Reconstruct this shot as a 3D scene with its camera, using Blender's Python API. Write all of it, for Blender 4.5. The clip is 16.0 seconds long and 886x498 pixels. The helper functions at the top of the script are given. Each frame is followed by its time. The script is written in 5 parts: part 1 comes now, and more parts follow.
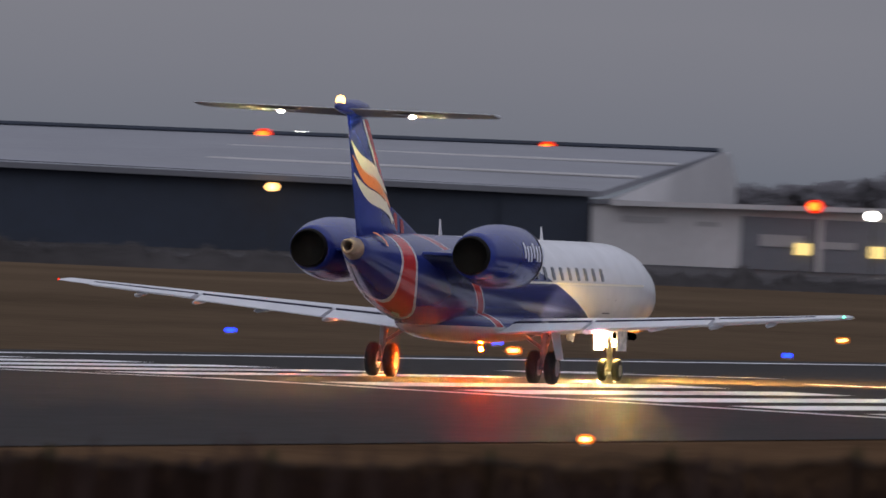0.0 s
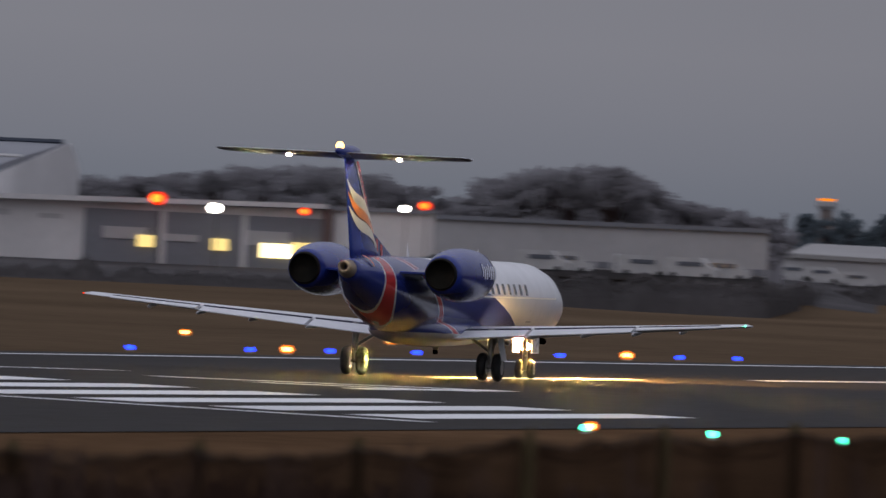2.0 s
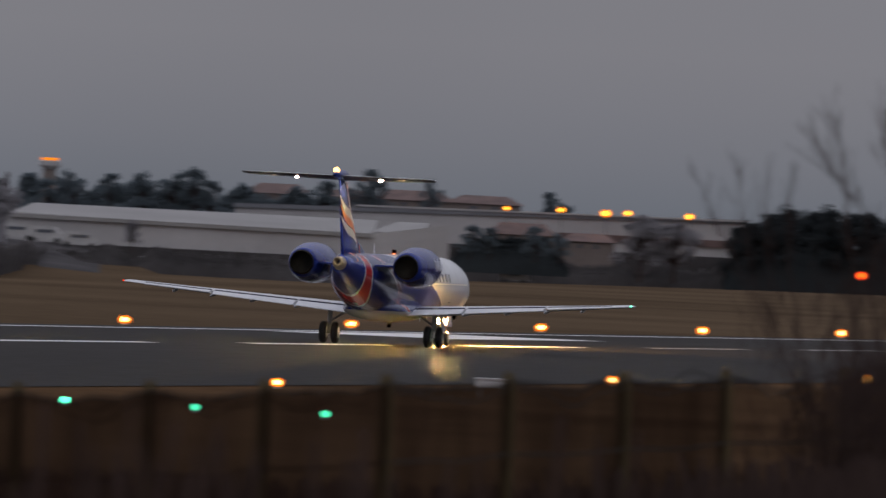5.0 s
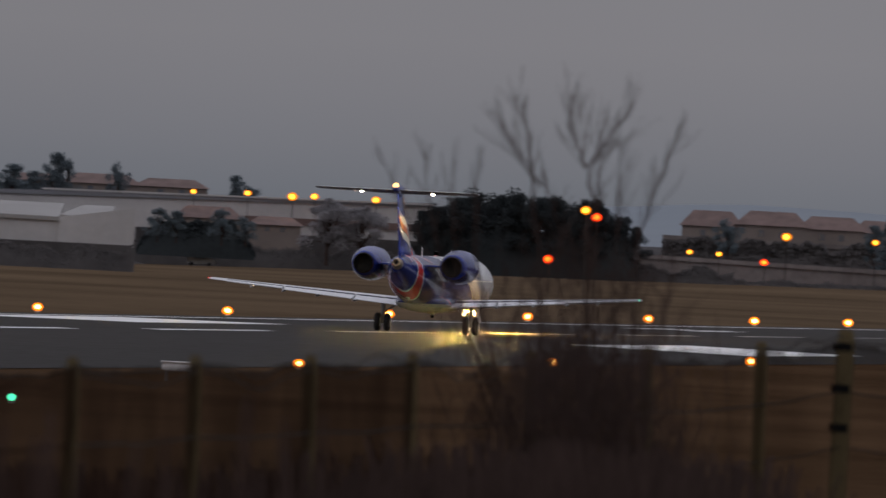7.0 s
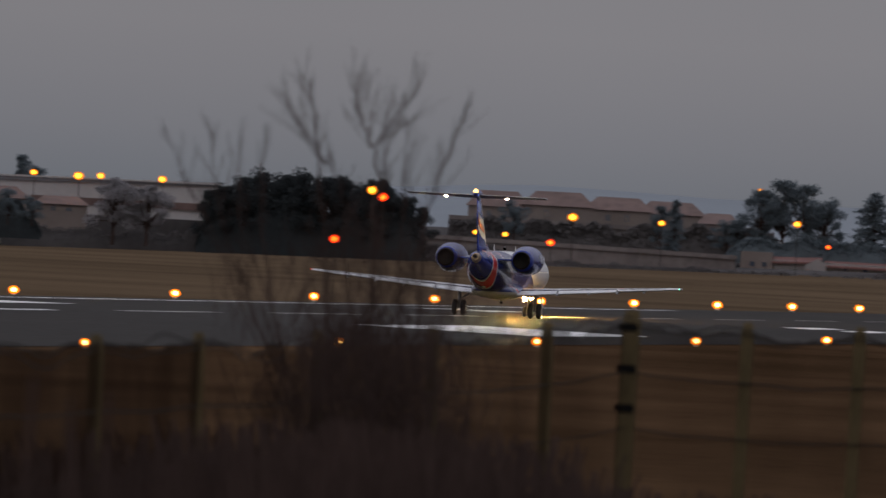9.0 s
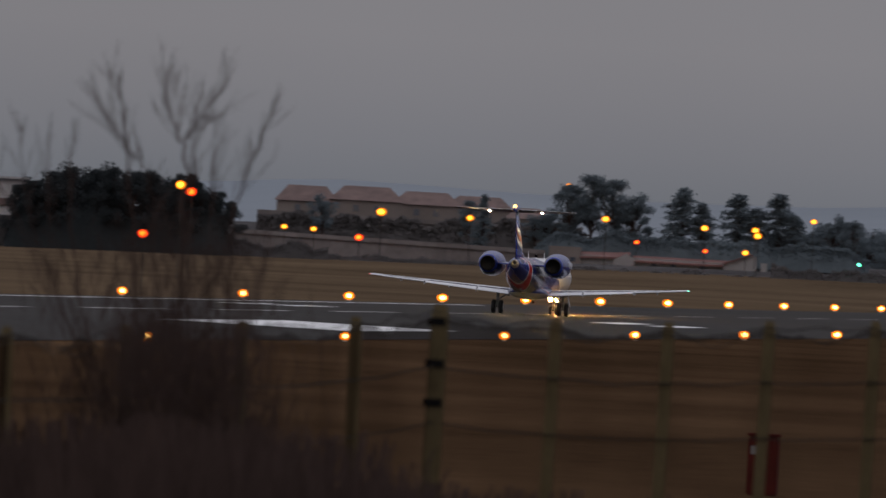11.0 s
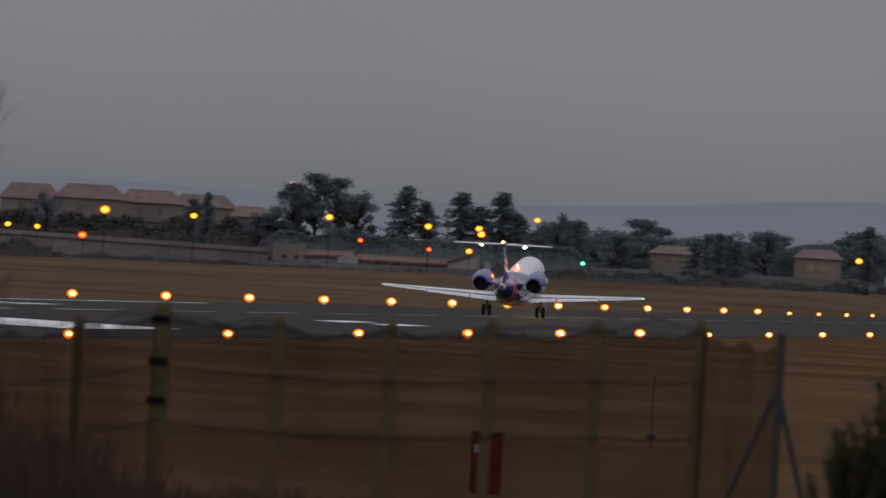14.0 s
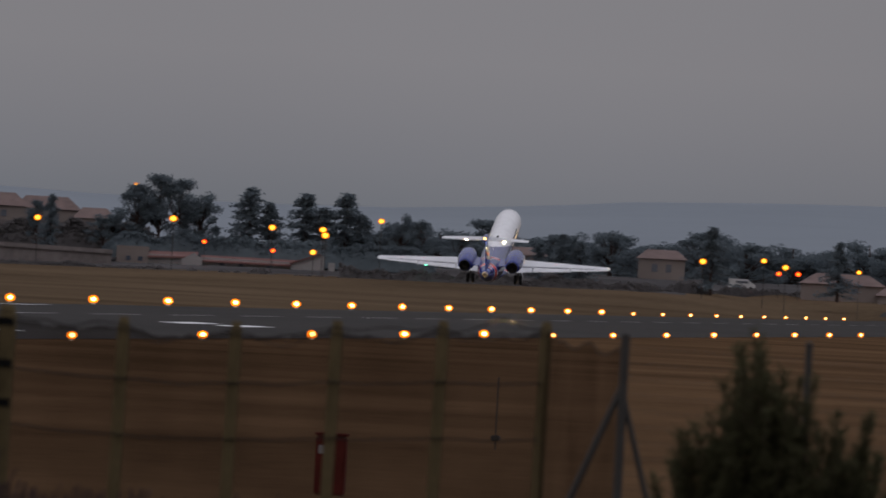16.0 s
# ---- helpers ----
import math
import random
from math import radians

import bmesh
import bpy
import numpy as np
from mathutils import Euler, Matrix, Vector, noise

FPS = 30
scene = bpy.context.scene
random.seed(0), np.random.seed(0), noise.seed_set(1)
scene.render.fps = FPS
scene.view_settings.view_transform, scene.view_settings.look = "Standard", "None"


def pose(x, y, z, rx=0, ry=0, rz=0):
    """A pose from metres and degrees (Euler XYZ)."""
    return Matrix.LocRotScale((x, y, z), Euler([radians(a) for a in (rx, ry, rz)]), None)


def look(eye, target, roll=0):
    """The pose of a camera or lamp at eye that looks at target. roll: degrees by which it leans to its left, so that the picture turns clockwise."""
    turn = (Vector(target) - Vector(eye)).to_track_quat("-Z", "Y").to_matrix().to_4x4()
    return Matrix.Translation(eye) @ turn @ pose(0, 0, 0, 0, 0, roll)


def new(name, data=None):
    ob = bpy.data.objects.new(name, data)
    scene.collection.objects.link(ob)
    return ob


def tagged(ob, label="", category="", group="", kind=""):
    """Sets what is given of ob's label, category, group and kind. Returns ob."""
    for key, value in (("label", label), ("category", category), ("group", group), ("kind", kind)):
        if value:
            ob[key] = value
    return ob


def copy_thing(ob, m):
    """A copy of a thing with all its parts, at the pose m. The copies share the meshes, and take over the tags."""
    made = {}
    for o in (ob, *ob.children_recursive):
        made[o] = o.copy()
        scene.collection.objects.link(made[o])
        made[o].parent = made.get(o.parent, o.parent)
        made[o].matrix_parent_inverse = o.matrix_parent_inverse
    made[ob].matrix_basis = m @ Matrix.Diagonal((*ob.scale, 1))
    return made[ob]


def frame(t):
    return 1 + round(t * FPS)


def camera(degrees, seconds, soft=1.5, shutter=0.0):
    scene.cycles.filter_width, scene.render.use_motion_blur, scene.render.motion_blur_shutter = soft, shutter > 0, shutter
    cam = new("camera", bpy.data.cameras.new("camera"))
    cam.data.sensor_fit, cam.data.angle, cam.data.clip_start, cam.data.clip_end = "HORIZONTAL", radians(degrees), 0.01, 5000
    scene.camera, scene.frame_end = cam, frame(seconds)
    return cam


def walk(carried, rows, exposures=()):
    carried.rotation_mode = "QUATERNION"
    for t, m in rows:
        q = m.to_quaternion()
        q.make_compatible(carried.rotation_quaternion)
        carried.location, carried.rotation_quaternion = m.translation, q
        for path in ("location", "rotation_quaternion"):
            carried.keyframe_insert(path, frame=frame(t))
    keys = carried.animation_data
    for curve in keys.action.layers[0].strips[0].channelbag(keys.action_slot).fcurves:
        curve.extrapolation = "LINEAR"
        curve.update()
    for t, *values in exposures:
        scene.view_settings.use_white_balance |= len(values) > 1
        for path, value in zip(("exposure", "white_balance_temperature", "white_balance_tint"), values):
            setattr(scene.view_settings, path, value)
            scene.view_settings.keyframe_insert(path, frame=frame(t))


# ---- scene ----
# The place lies round a fixed camera on a low bank: the runway runs along +Y, west of the camera.
EYE = (0.0, 0.0, 3.726)
RUNWAY_X = -88.4          # centre line
cam = camera(3.694, 16.0, soft=1.4, shutter=0.9)
# a long lens focused far out on the runway: the fence close by falls out of focus
cam.data.dof.use_dof, cam.data.dof.focus_distance, cam.data.dof.aperture_fstop = True, 520.0, 10.0


def aim(yaw, tilt, roll):
    a, b = radians(yaw), radians(tilt)
    way = Vector((-math.sin(a) * math.cos(b), math.cos(a) * math.cos(b), math.sin(b)))
    return look(EYE, Vector(EYE) + way * 100, roll)


PAN = [
    (0.0, 15.3082, -0.0551, 2.713),
    (0.5, 14.6270, -0.0203, 2.757),
    (1.0, 13.8927, 0.0094, 2.815),
    (1.5, 13.2194, 0.0318, 2.860),
    (2.0, 12.5691, 0.0425, 2.842),
    (2.5, 11.9746, 0.0655, 2.790),
    (3.0, 11.3944, 0.0865, 2.764),
    (3.5, 10.9063, 0.0923, 2.862),
    (4.0, 10.3852, 0.0672, 2.841),
    (4.5, 9.8908, 0.0107, 2.921),
    (5.0, 9.3248, 0.0360, 2.948),
    (5.5, 8.8625, 0.0354, 2.956),
    (6.0, 8.5133, 0.0347, 2.964),
    (6.5, 8.2426, 0.0341, 2.973),
    (7.0, 8.0157, 0.0335, 2.981),
    (7.5, 7.7982, 0.0329, 2.989),
    (8.0, 7.5521, 0.0254, 3.032),
    (8.5, 7.3494, 0.0025, 3.088),
    (9.0, 7.1209, -0.0036, 3.104),
    (9.5, 6.9129, 0.0017, 3.114),
    (10.0, 6.7153, 0.0069, 3.125),
    (10.5, 6.5207, 0.0121, 3.135),
    (11.0, 6.3219, 0.0174, 3.145),
    (11.5, 6.1116, 0.0226, 3.156),
    (12.0, 5.9010, 0.0377, 3.207),
    (12.5, 5.6746, 0.0498, 3.121),
    (13.0, 5.4767, 0.0624, 3.206),
    (13.5, 5.3266, 0.0638, 3.228),
    (14.0, 5.1711, 0.0733, 3.251),
    (14.5, 5.0108, 0.0830, 3.260),
    (15.0, 4.8503, 0.0903, 3.234),
    (15.5, 4.6736, 0.1035, 3.243),
    (16.0, 4.5215, 0.1136, 3.139),
]
walk(cam, [(t, aim(a, b, c)) for t, a, b, c in PAN], [(0, 0.03, 6250, 13), (3.5, 0.03, 6350, 12), (9, 0.05, 6700, 11), (16, 0.05, 6700, 11)])

# ---- sky: dusk under an even overcast, brighter overhead ----
world = bpy.data.worlds.new("overcast_dusk")
scene.world = world
world.use_nodes = True
wn, wl = world.node_tree.nodes, world.node_tree.links
wn.clear()
w_out = wn.new("ShaderNodeOutputWorld")
w_bg = wn.new("ShaderNodeBackground")
w_co = wn.new("ShaderNodeTexCoord")
w_sep = wn.new("ShaderNodeSeparateXYZ")
w_ramp = wn.new("ShaderNodeValToRGB")
w_noise = wn.new("ShaderNodeTexNoise")
w_mix = wn.new("ShaderNodeMixRGB")
w_sky = wn.new("ShaderNodeTexSky")
w_add = wn.new("ShaderNodeMixRGB")
w_sky.sky_type, w_sky.sun_disc = "NISHITA", False
w_sky.sun_elevation, w_sky.sun_rotation = radians(3), radians(200)
w_add.blend_type = "ADD"
w_add.inputs[0].default_value = 0.004
wl.new(w_co.outputs["Generated"], w_sep.inputs[0])
wl.new(w_sep.outputs[2], w_ramp.inputs[0])
ramp = w_ramp.color_ramp
ramp.elements[0].position, ramp.elements[0].color = 0.0, (0.128, 0.143, 0.170, 1)
ramp.elements[1].position, ramp.elements[1].color = 1.0, (0.66, 0.67, 0.76, 1)
for at, col in ((0.0045, (0.136, 0.150, 0.177, 1)), (0.0085, (0.166, 0.174, 0.199, 1)), (0.015, (0.194, 0.197, 0.219, 1)), (0.06, (0.205, 0.210, 0.240, 1)), (0.45, (0.48, 0.49, 0.56, 1))):
    e = ramp.elements.new(at)
    e.color = col
w_noise.inputs["Scale"].default_value = 9
w_noise.inputs["Detail"].default_value = 3
wl.new(w_co.outputs["Generated"], w_noise.inputs["Vector"])
w_mix.blend_type = "SOFT_LIGHT"
w_mix.inputs[0].default_value = 0.22
wl.new(w_ramp.outputs[0], w_mix.inputs[1])
wl.new(w_noise.outputs[0], w_mix.inputs[2])
wl.new(w_mix.outputs[0], w_add.inputs[1])
wl.new(w_sky.outputs[0], w_add.inputs[2])
wl.new(w_add.outputs[0], w_bg.inputs[0])
w_bg.inputs[1].default_value = 1.0
wl.new(w_bg.outputs[0], w_out.inputs[0])
sun_data = bpy.data.lights.new("sun", "SUN")
sun_data.energy, sun_data.angle, sun_data.color = 0.12, radians(25), (1.0, 0.9, 0.82)
sun = new("sun", sun_data)
sun.matrix_world = look((0, 0, 50), (12, 30, 30))
scene.view_settings.exposure = 0.0


# ---- materials ----
def mat(name, color, rough=0.6, metal=0.0, vary=0.25, scale=1.0, bump=0.0, fine=12.0, streak=(1, 1, 1), spec=0.5, each=0.0):
    """A surface with variation at two scales (metres) and fine relief."""
    m = bpy.data.materials.new(name)
    m.use_nodes = True
    n, l = m.node_tree.nodes, m.node_tree.links
    p = n["Principled BSDF"]
    p.inputs["Metallic"].default_value = metal
    p.inputs["Specular IOR Level"].default_value = spec
    co = n.new("ShaderNodeTexCoord")
    mp = n.new("ShaderNodeMapping")
    mp.inputs["Scale"].default_value = streak
    l.new(co.outputs["Object"], mp.inputs[0])
    big, small = n.new("ShaderNodeTexNoise"), n.new("ShaderNodeTexNoise")
    big.inputs["Scale"].default_value, small.inputs["Scale"].default_value = scale, scale * fine
    big.inputs["Detail"].default_value = small.inputs["Detail"].default_value = 4
    l.new(mp.outputs[0], big.inputs["Vector"])
    l.new(mp.outputs[0], small.inputs["Vector"])
    add = n.new("ShaderNodeMath")
    add.operation = "MULTIPLY_ADD"
    add.inputs[1].default_value = 0.45
    l.new(small.outputs[0], add.inputs[0])
    l.new(big.outputs[0], add.inputs[2])
    rng = n.new("ShaderNodeMapRange")
    rng.inputs[1].default_value, rng.inputs[2].default_value = 0.45, 1.0
    rng.inputs[3].default_value, rng.inputs[4].default_value = 1 - vary, 1 + vary
    l.new(add.outputs[0], rng.inputs[0])
    mul = n.new("ShaderNodeMixRGB")
    mul.blend_type = "MULTIPLY"
    mul.inputs[0].default_value = 1
    mul.inputs[1].default_value = (*color, 1)
    l.new(rng.outputs[0], mul.inputs[2])
    last = mul
    if each:
        info = n.new("ShaderNodeObjectInfo")
        r2 = n.new("ShaderNodeMapRange")
        r2.inputs[3].default_value, r2.inputs[4].default_value = 1 - each, 1 + each
        l.new(info.outputs["Random"], r2.inputs[0])
        m2 = n.new("ShaderNodeMixRGB")
        m2.blend_type = "MULTIPLY"
        m2.inputs[0].default_value = 1
        l.new(mul.outputs[0], m2.inputs[1])
        l.new(r2.outputs[0], m2.inputs[2])
        last = m2
    l.new(last.outputs[0], p.inputs["Base Color"])
    rr = n.new("ShaderNodeMapRange")
    rr.inputs[3].default_value, rr.inputs[4].default_value = max(0.03, rough - 0.08), min(1, rough + 0.08)
    l.new(small.outputs[0], rr.inputs[0])
    l.new(rr.outputs[0], p.inputs["Roughness"])
    if bump:
        b = n.new("ShaderNodeBump")
        b.inputs["Strength"].default_value, b.inputs["Distance"].default_value = 0.6, bump
        l.new(small.outputs[0], b.inputs["Height"])
        l.new(b.outputs[0], p.inputs["Normal"])
    return m


def leafy(m, share=0.5):
    """Thin leaves and twigs that pass part of the light through."""
    n, l = m.node_tree.nodes, m.node_tree.links
    p, out = n["Principled BSDF"], n["Material Output"]
    tr, mix = n.new("ShaderNodeBsdfTranslucent"), n.new("ShaderNodeMixShader")
    l.new(p.inputs["Base Color"].links[0].from_socket, tr.inputs["Color"])
    mix.inputs[0].default_value = share
    l.new(p.outputs[0], mix.inputs[1])
    l.new(tr.outputs[0], mix.inputs[2])
    l.new(mix.outputs[0], out.inputs[0])
    return m


def glow(name, color, strength):
    m = bpy.data.materials.new(name)
    m.use_nodes = True
    p = m.node_tree.nodes["Principled BSDF"]
    p.inputs["Base Color"].default_value = (0.0, 0.0, 0.0, 1)
    p.inputs["Specular IOR Level"].default_value = 0.0
    p.inputs["Emission Color"].default_value = (*color, 1)
    p.inputs["Emission Strength"].default_value = strength
    return m


def gauzy(m, cover):
    """An open weave: part of the light passes between the threads."""
    n, l = m.node_tree.nodes, m.node_tree.links
    gap, mix, tex, rng = n.new("ShaderNodeBsdfTransparent"), n.new("ShaderNodeMixShader"), n.new("ShaderNodeTexNoise"), n.new("ShaderNodeMapRange")
    tex.inputs["Scale"].default_value, tex.inputs["Detail"].default_value = 1.1, 4
    rng.inputs[1].default_value, rng.inputs[2].default_value = 0.3, 0.7
    rng.inputs[3].default_value, rng.inputs[4].default_value = cover - 0.12, cover + 0.12
    l.new(n["Texture Coordinate"].outputs["Object"], tex.inputs["Vector"])
    l.new(tex.outputs[0], rng.inputs[0])
    l.new(rng.outputs[0], mix.inputs[0])
    l.new(gap.outputs[0], mix.inputs[1])
    l.new(n["Principled BSDF"].outputs[0], mix.inputs[2])
    l.new(mix.outputs[0], n["Material Output"].inputs[0])
    return m


ASPHALT = mat("asphalt", (0.021, 0.018, 0.016), 0.64, vary=0.35, scale=0.05, bump=0.004, fine=40, streak=(1, 0.15, 1), spec=0.03)
PAINT = mat("runway_paint", (0.72, 0.72, 0.72), 0.6, vary=0.18, scale=0.3, fine=20, streak=(1, 0.2, 1))
NEARGRASS = mat("dark_dead_grass", (0.094, 0.056, 0.031), 0.95, vary=0.42, scale=0.05, bump=0.05, fine=25, streak=(1, 0.5, 1), spec=0.0)
GRASS = mat("dry_grass", (0.103, 0.073, 0.047), 0.95, vary=0.34, scale=0.02, bump=0.05, fine=30, streak=(1, 0.35, 1), spec=0.0)
BANK = mat("dry_bank", (0.030, 0.018, 0.011), 0.95, vary=0.4, scale=0.3, bump=0.05, spec=0.0)
WHITE = mat("white_aircraft_paint", (0.80, 0.80, 0.82), 0.28, vary=0.05, scale=0.6, fine=8)
BLUE = mat("blue_aircraft_paint", (0.013, 0.028, 0.20), 0.2, vary=0.12, scale=0.8, fine=9)
DULLRED = mat("faded_red_paint", (0.105, 0.017, 0.014), 0.8, vary=0.3, scale=3, spec=0.1)
RED = mat("red_aircraft_paint", (0.50, 0.045, 0.04), 0.25, vary=0.1, scale=0.8)
ORANGE = mat("orange_aircraft_paint", (0.80, 0.20, 0.035), 0.3, vary=0.08)
CREAM = mat("cream_aircraft_paint", (0.82, 0.78, 0.66), 0.3, vary=0.06)
WING = mat("grey_wing_paint", (0.62, 0.63, 0.66), 0.35, vary=0.12, scale=0.9, fine=10)
SEAM = mat("dark_seam", (0.03, 0.03, 0.06), 0.5)
STEEL = mat("brushed_steel", (0.55, 0.53, 0.50), 0.3, metal=1.0, vary=0.15, scale=3)
LEG = mat("grey_gear_metal", (0.35, 0.34, 0.33), 0.4, metal=0.6, vary=0.2, scale=5)
# soot made near-black, so the nozzle's inner shade lies in the colour
SOOT = mat("sooty_exhaust", (0.006, 0.006, 0.006), 0.8, spec=0.1)
CONE = mat("heat_stained_metal", (0.26, 0.21, 0.16), 0.5, metal=0.4, vary=0.2, scale=4)
RUBBER = mat("tyre_rubber", (0.018, 0.018, 0.018), 0.75, vary=0.3, scale=6)
# reflected sky is put into the panes' base colour
PANE = mat("sky_toned_window", (0.10, 0.11, 0.13), 0.25, vary=0.1)
BARS = mat("white_lettering", (0.75, 0.76, 0.85), 0.4, vary=0.05)
ROOF = mat("sheet_roof", (0.175, 0.18, 0.20), 0.5, vary=0.12, scale=0.08, streak=(1, 1, 3))
DARKWALL = mat("dark_cladding", (0.032, 0.042, 0.063), 0.7, vary=0.3, scale=0.08)
SHEETROOF = mat("weathered_pale_roof", (0.27, 0.262, 0.255), 0.7, vary=0.15, scale=0.1)
NETTING = gauzy(mat("dark_fence_netting", (0.026, 0.013, 0.008), 0.95, vary=0.5, scale=0.8, spec=0.0), 0.48)
# denser cover, added to darken the western grass and fade its posts
THICKNET = gauzy(mat("dense_fence_netting", (0.028, 0.015, 0.010), 0.95, vary=0.5, scale=0.8, spec=0.0), 0.76)
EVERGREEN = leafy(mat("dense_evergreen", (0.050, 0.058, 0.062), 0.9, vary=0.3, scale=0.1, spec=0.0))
# tailplane underside: shade over brown ground put into the colour
UNDERSKIN = mat("shade_toned_underside", (0.20, 0.165, 0.15), 0.8, vary=0.15, scale=1.0)
VANPAINT = mat("dusty_white_paint", (0.40, 0.395, 0.39), 0.5, vary=0.2, scale=1.0)
DULLPAINT = mat("duller_runway_paint", (0.26, 0.255, 0.25), 0.7, vary=0.4, scale=0.4, fine=20, streak=(1, 0.2, 1))
PALEWALL = mat("pale_cladding", (0.58, 0.565, 0.56), 0.8, vary=0.12, scale=0.1)
GREYWALL = mat("grey_cladding", (0.42, 0.41, 0.41), 0.8, vary=0.14, scale=0.08)
RENDERWALL = mat("beige_render", (0.19, 0.158, 0.143), 0.9, vary=0.15, scale=0.2)
TILE = mat("clay_roof", (0.132, 0.088, 0.080), 0.85, vary=0.3, scale=0.4)
REDROOF = mat("dull_red_roof", (0.16, 0.078, 0.070), 0.85, vary=0.25, scale=0.2)
LIMEWASH = mat("off_white_wall", (0.27, 0.255, 0.25), 0.9, vary=0.15, scale=0.2)
WOOD = mat("weathered_post", (0.112, 0.086, 0.046), 0.9, vary=0.4, scale=4, bump=0.004, streak=(1, 1, 0.2), spec=0.0)
WIRE = mat("fence_wire", (0.026, 0.022, 0.019), 0.8, spec=0.1)
SCRUBWALL = mat("scrubby_bank", (0.17, 0.15, 0.145), 0.95, vary=0.4, scale=0.08, spec=0.0)
HEDGE = leafy(mat("dark_scrub", (0.135, 0.126, 0.126), 0.95, vary=0.3, scale=0.05, spec=0.0))
TWIG = mat("bare_twigs", (0.060, 0.041, 0.036), 0.9, vary=0.3, spec=0.0)
# far foliage is lightened and greyed: distance haze put into both colours
LEAF = leafy(mat("haze_lifted_foliage", (0.156, 0.188, 0.208), 0.85, vary=0.3, scale=0.1, spec=0.0))
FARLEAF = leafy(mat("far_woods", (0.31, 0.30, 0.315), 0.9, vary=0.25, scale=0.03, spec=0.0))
SHRUB = leafy(mat("evergreen_shrub", (0.080, 0.077, 0.042), 0.9, vary=0.4, scale=1.0, spec=0.0))
# distance haze is put into the hill's base colour
HILL = mat("haze_tinted_hill", (0.226, 0.252, 0.280), 1.0, vary=0.06, scale=0.003, spec=0.0)
STONE = mat("scrub_ground", (0.076, 0.072, 0.073), 0.95, vary=0.4, scale=0.05, spec=0.0)
L_EDGE = glow("edge_light_glow", (1.0, 0.21, 0.006), 2.0)
L_CORE = glow("lamp_core_glow", (1.0, 0.58, 0.17), 8)
L_SODIUM = glow("sodium_core_glow", (1.0, 0.42, 0.035), 4.5)
L_REDCORE = glow("red_lamp_core_glow", (1.0, 0.14, 0.012), 5)
L_BEAM = glow("beam_lamp_glow", (1.0, 0.54, 0.14), 4200000)
BLACK = mat("matt_black_baffle", (0.00001, 0.00001, 0.00001), 1.0, vary=0.1, spec=0.0)
L_LOGO = glow("logo_lamp_glow", (1.0, 0.80, 0.46), 1000)
DARKSTEEL = mat("dark_steel", (0.05, 0.047, 0.044), 0.7, vary=0.2, scale=3, spec=0.15)
L_YEL = glow("sodium_lamp_glow", (1.0, 0.25, 0.008), 1.25)
L_RED = glow("red_obstruction_glow", (1.0, 0.035, 0.005), 1.6)
L_BLUE = glow("blue_taxi_glow", (0.014, 0.05, 1.0), 6)
L_GREEN = glow("green_threshold_glow", (0.08, 1.0, 0.5), 7)
L_WHITE = glow("white_flood_glow", (1.0, 0.95, 0.8), 20)
L_TAIL = glow("tail_lamp_glow", (1.0, 0.55, 0.16), 5)
L_LAND = glow("landing_lamp_glow", (1.0, 0.60, 0.16), 2000)
L_BEACON = glow("beacon_glow", (1.0, 0.030, 0.0), 90000)
L_ROOT = glow("wing_root_lamp_glow", (1.0, 0.60, 0.17), 6500)
L_UPPER = glow("upper_beacon_glow", (1.0, 0.012, 0.001), 36000)
L_DIM = glow("lit_window_glow", (1.0, 0.72, 0.25), 1.2)
L_BAY = glow("lit_bay_glow", (1.0, 0.80, 0.36), 3.2)


# ---- mesh helpers ----
def obj(name, bm, material, parent=None, label="", smooth=False):
    me = bpy.data.meshes.new(name)
    bmesh.ops.recalc_face_normals(bm, faces=bm.faces)
    bm.to_mesh(me)
    bm.free()
    if smooth:
        for p in me.polygons:
            p.use_smooth = True
    for m in material if isinstance(material, (list, tuple)) else [material]:
        me.materials.append(m)
    ob = new(name, me)
    if parent is not None:
        ob.parent = parent
    if label:
        ob["label"] = label
    return ob


def part(name, bm, material, parent, label="", smooth=False):
    return obj(name, bm, material, parent, label, smooth)


def thing(name, at=(0, 0, 0), label="", category="", group="", kind=""):
    e = new(name)
    e.location = at
    return tagged(e, label, category, group, kind)


def box(bm, x0, y0, z0, x1, y1, z1):
    v = [bm.verts.new(c) for c in ((x0, y0, z0), (x1, y0, z0), (x1, y1, z0), (x0, y1, z0), (x0, y0, z1), (x1, y0, z1), (x1, y1, z1), (x0, y1, z1))]
    for f in ((0, 3, 2, 1), (4, 5, 6, 7), (0, 1, 5, 4), (1, 2, 6, 5), (2, 3, 7, 6), (3, 0, 4, 7)):
        bm.faces.new([v[i] for i in f])
    return bm


def a_box(x0, y0, z0, x1, y1, z1, bevel=0.0):
    bm = box(bmesh.new(), x0, y0, z0, x1, y1, z1)
    if bevel:
        bmesh.ops.bevel(bm, geom=list(bm.edges), offset=bevel, segments=2, affect="EDGES")
    return bm


def loft(rings, bm=None, caps=True):
    bm = bm or bmesh.new()
    vs = [[bm.verts.new(c) for c in r] for r in rings]
    n = len(vs[0])
    for a, b in zip(vs, vs[1:]):
        for i in range(n):
            bm.faces.new((a[i], a[(i + 1) % n], b[(i + 1) % n], b[i]))
    if caps:
        bm.faces.new(vs[0][::-1])
        bm.faces.new(vs[-1])
    return bm


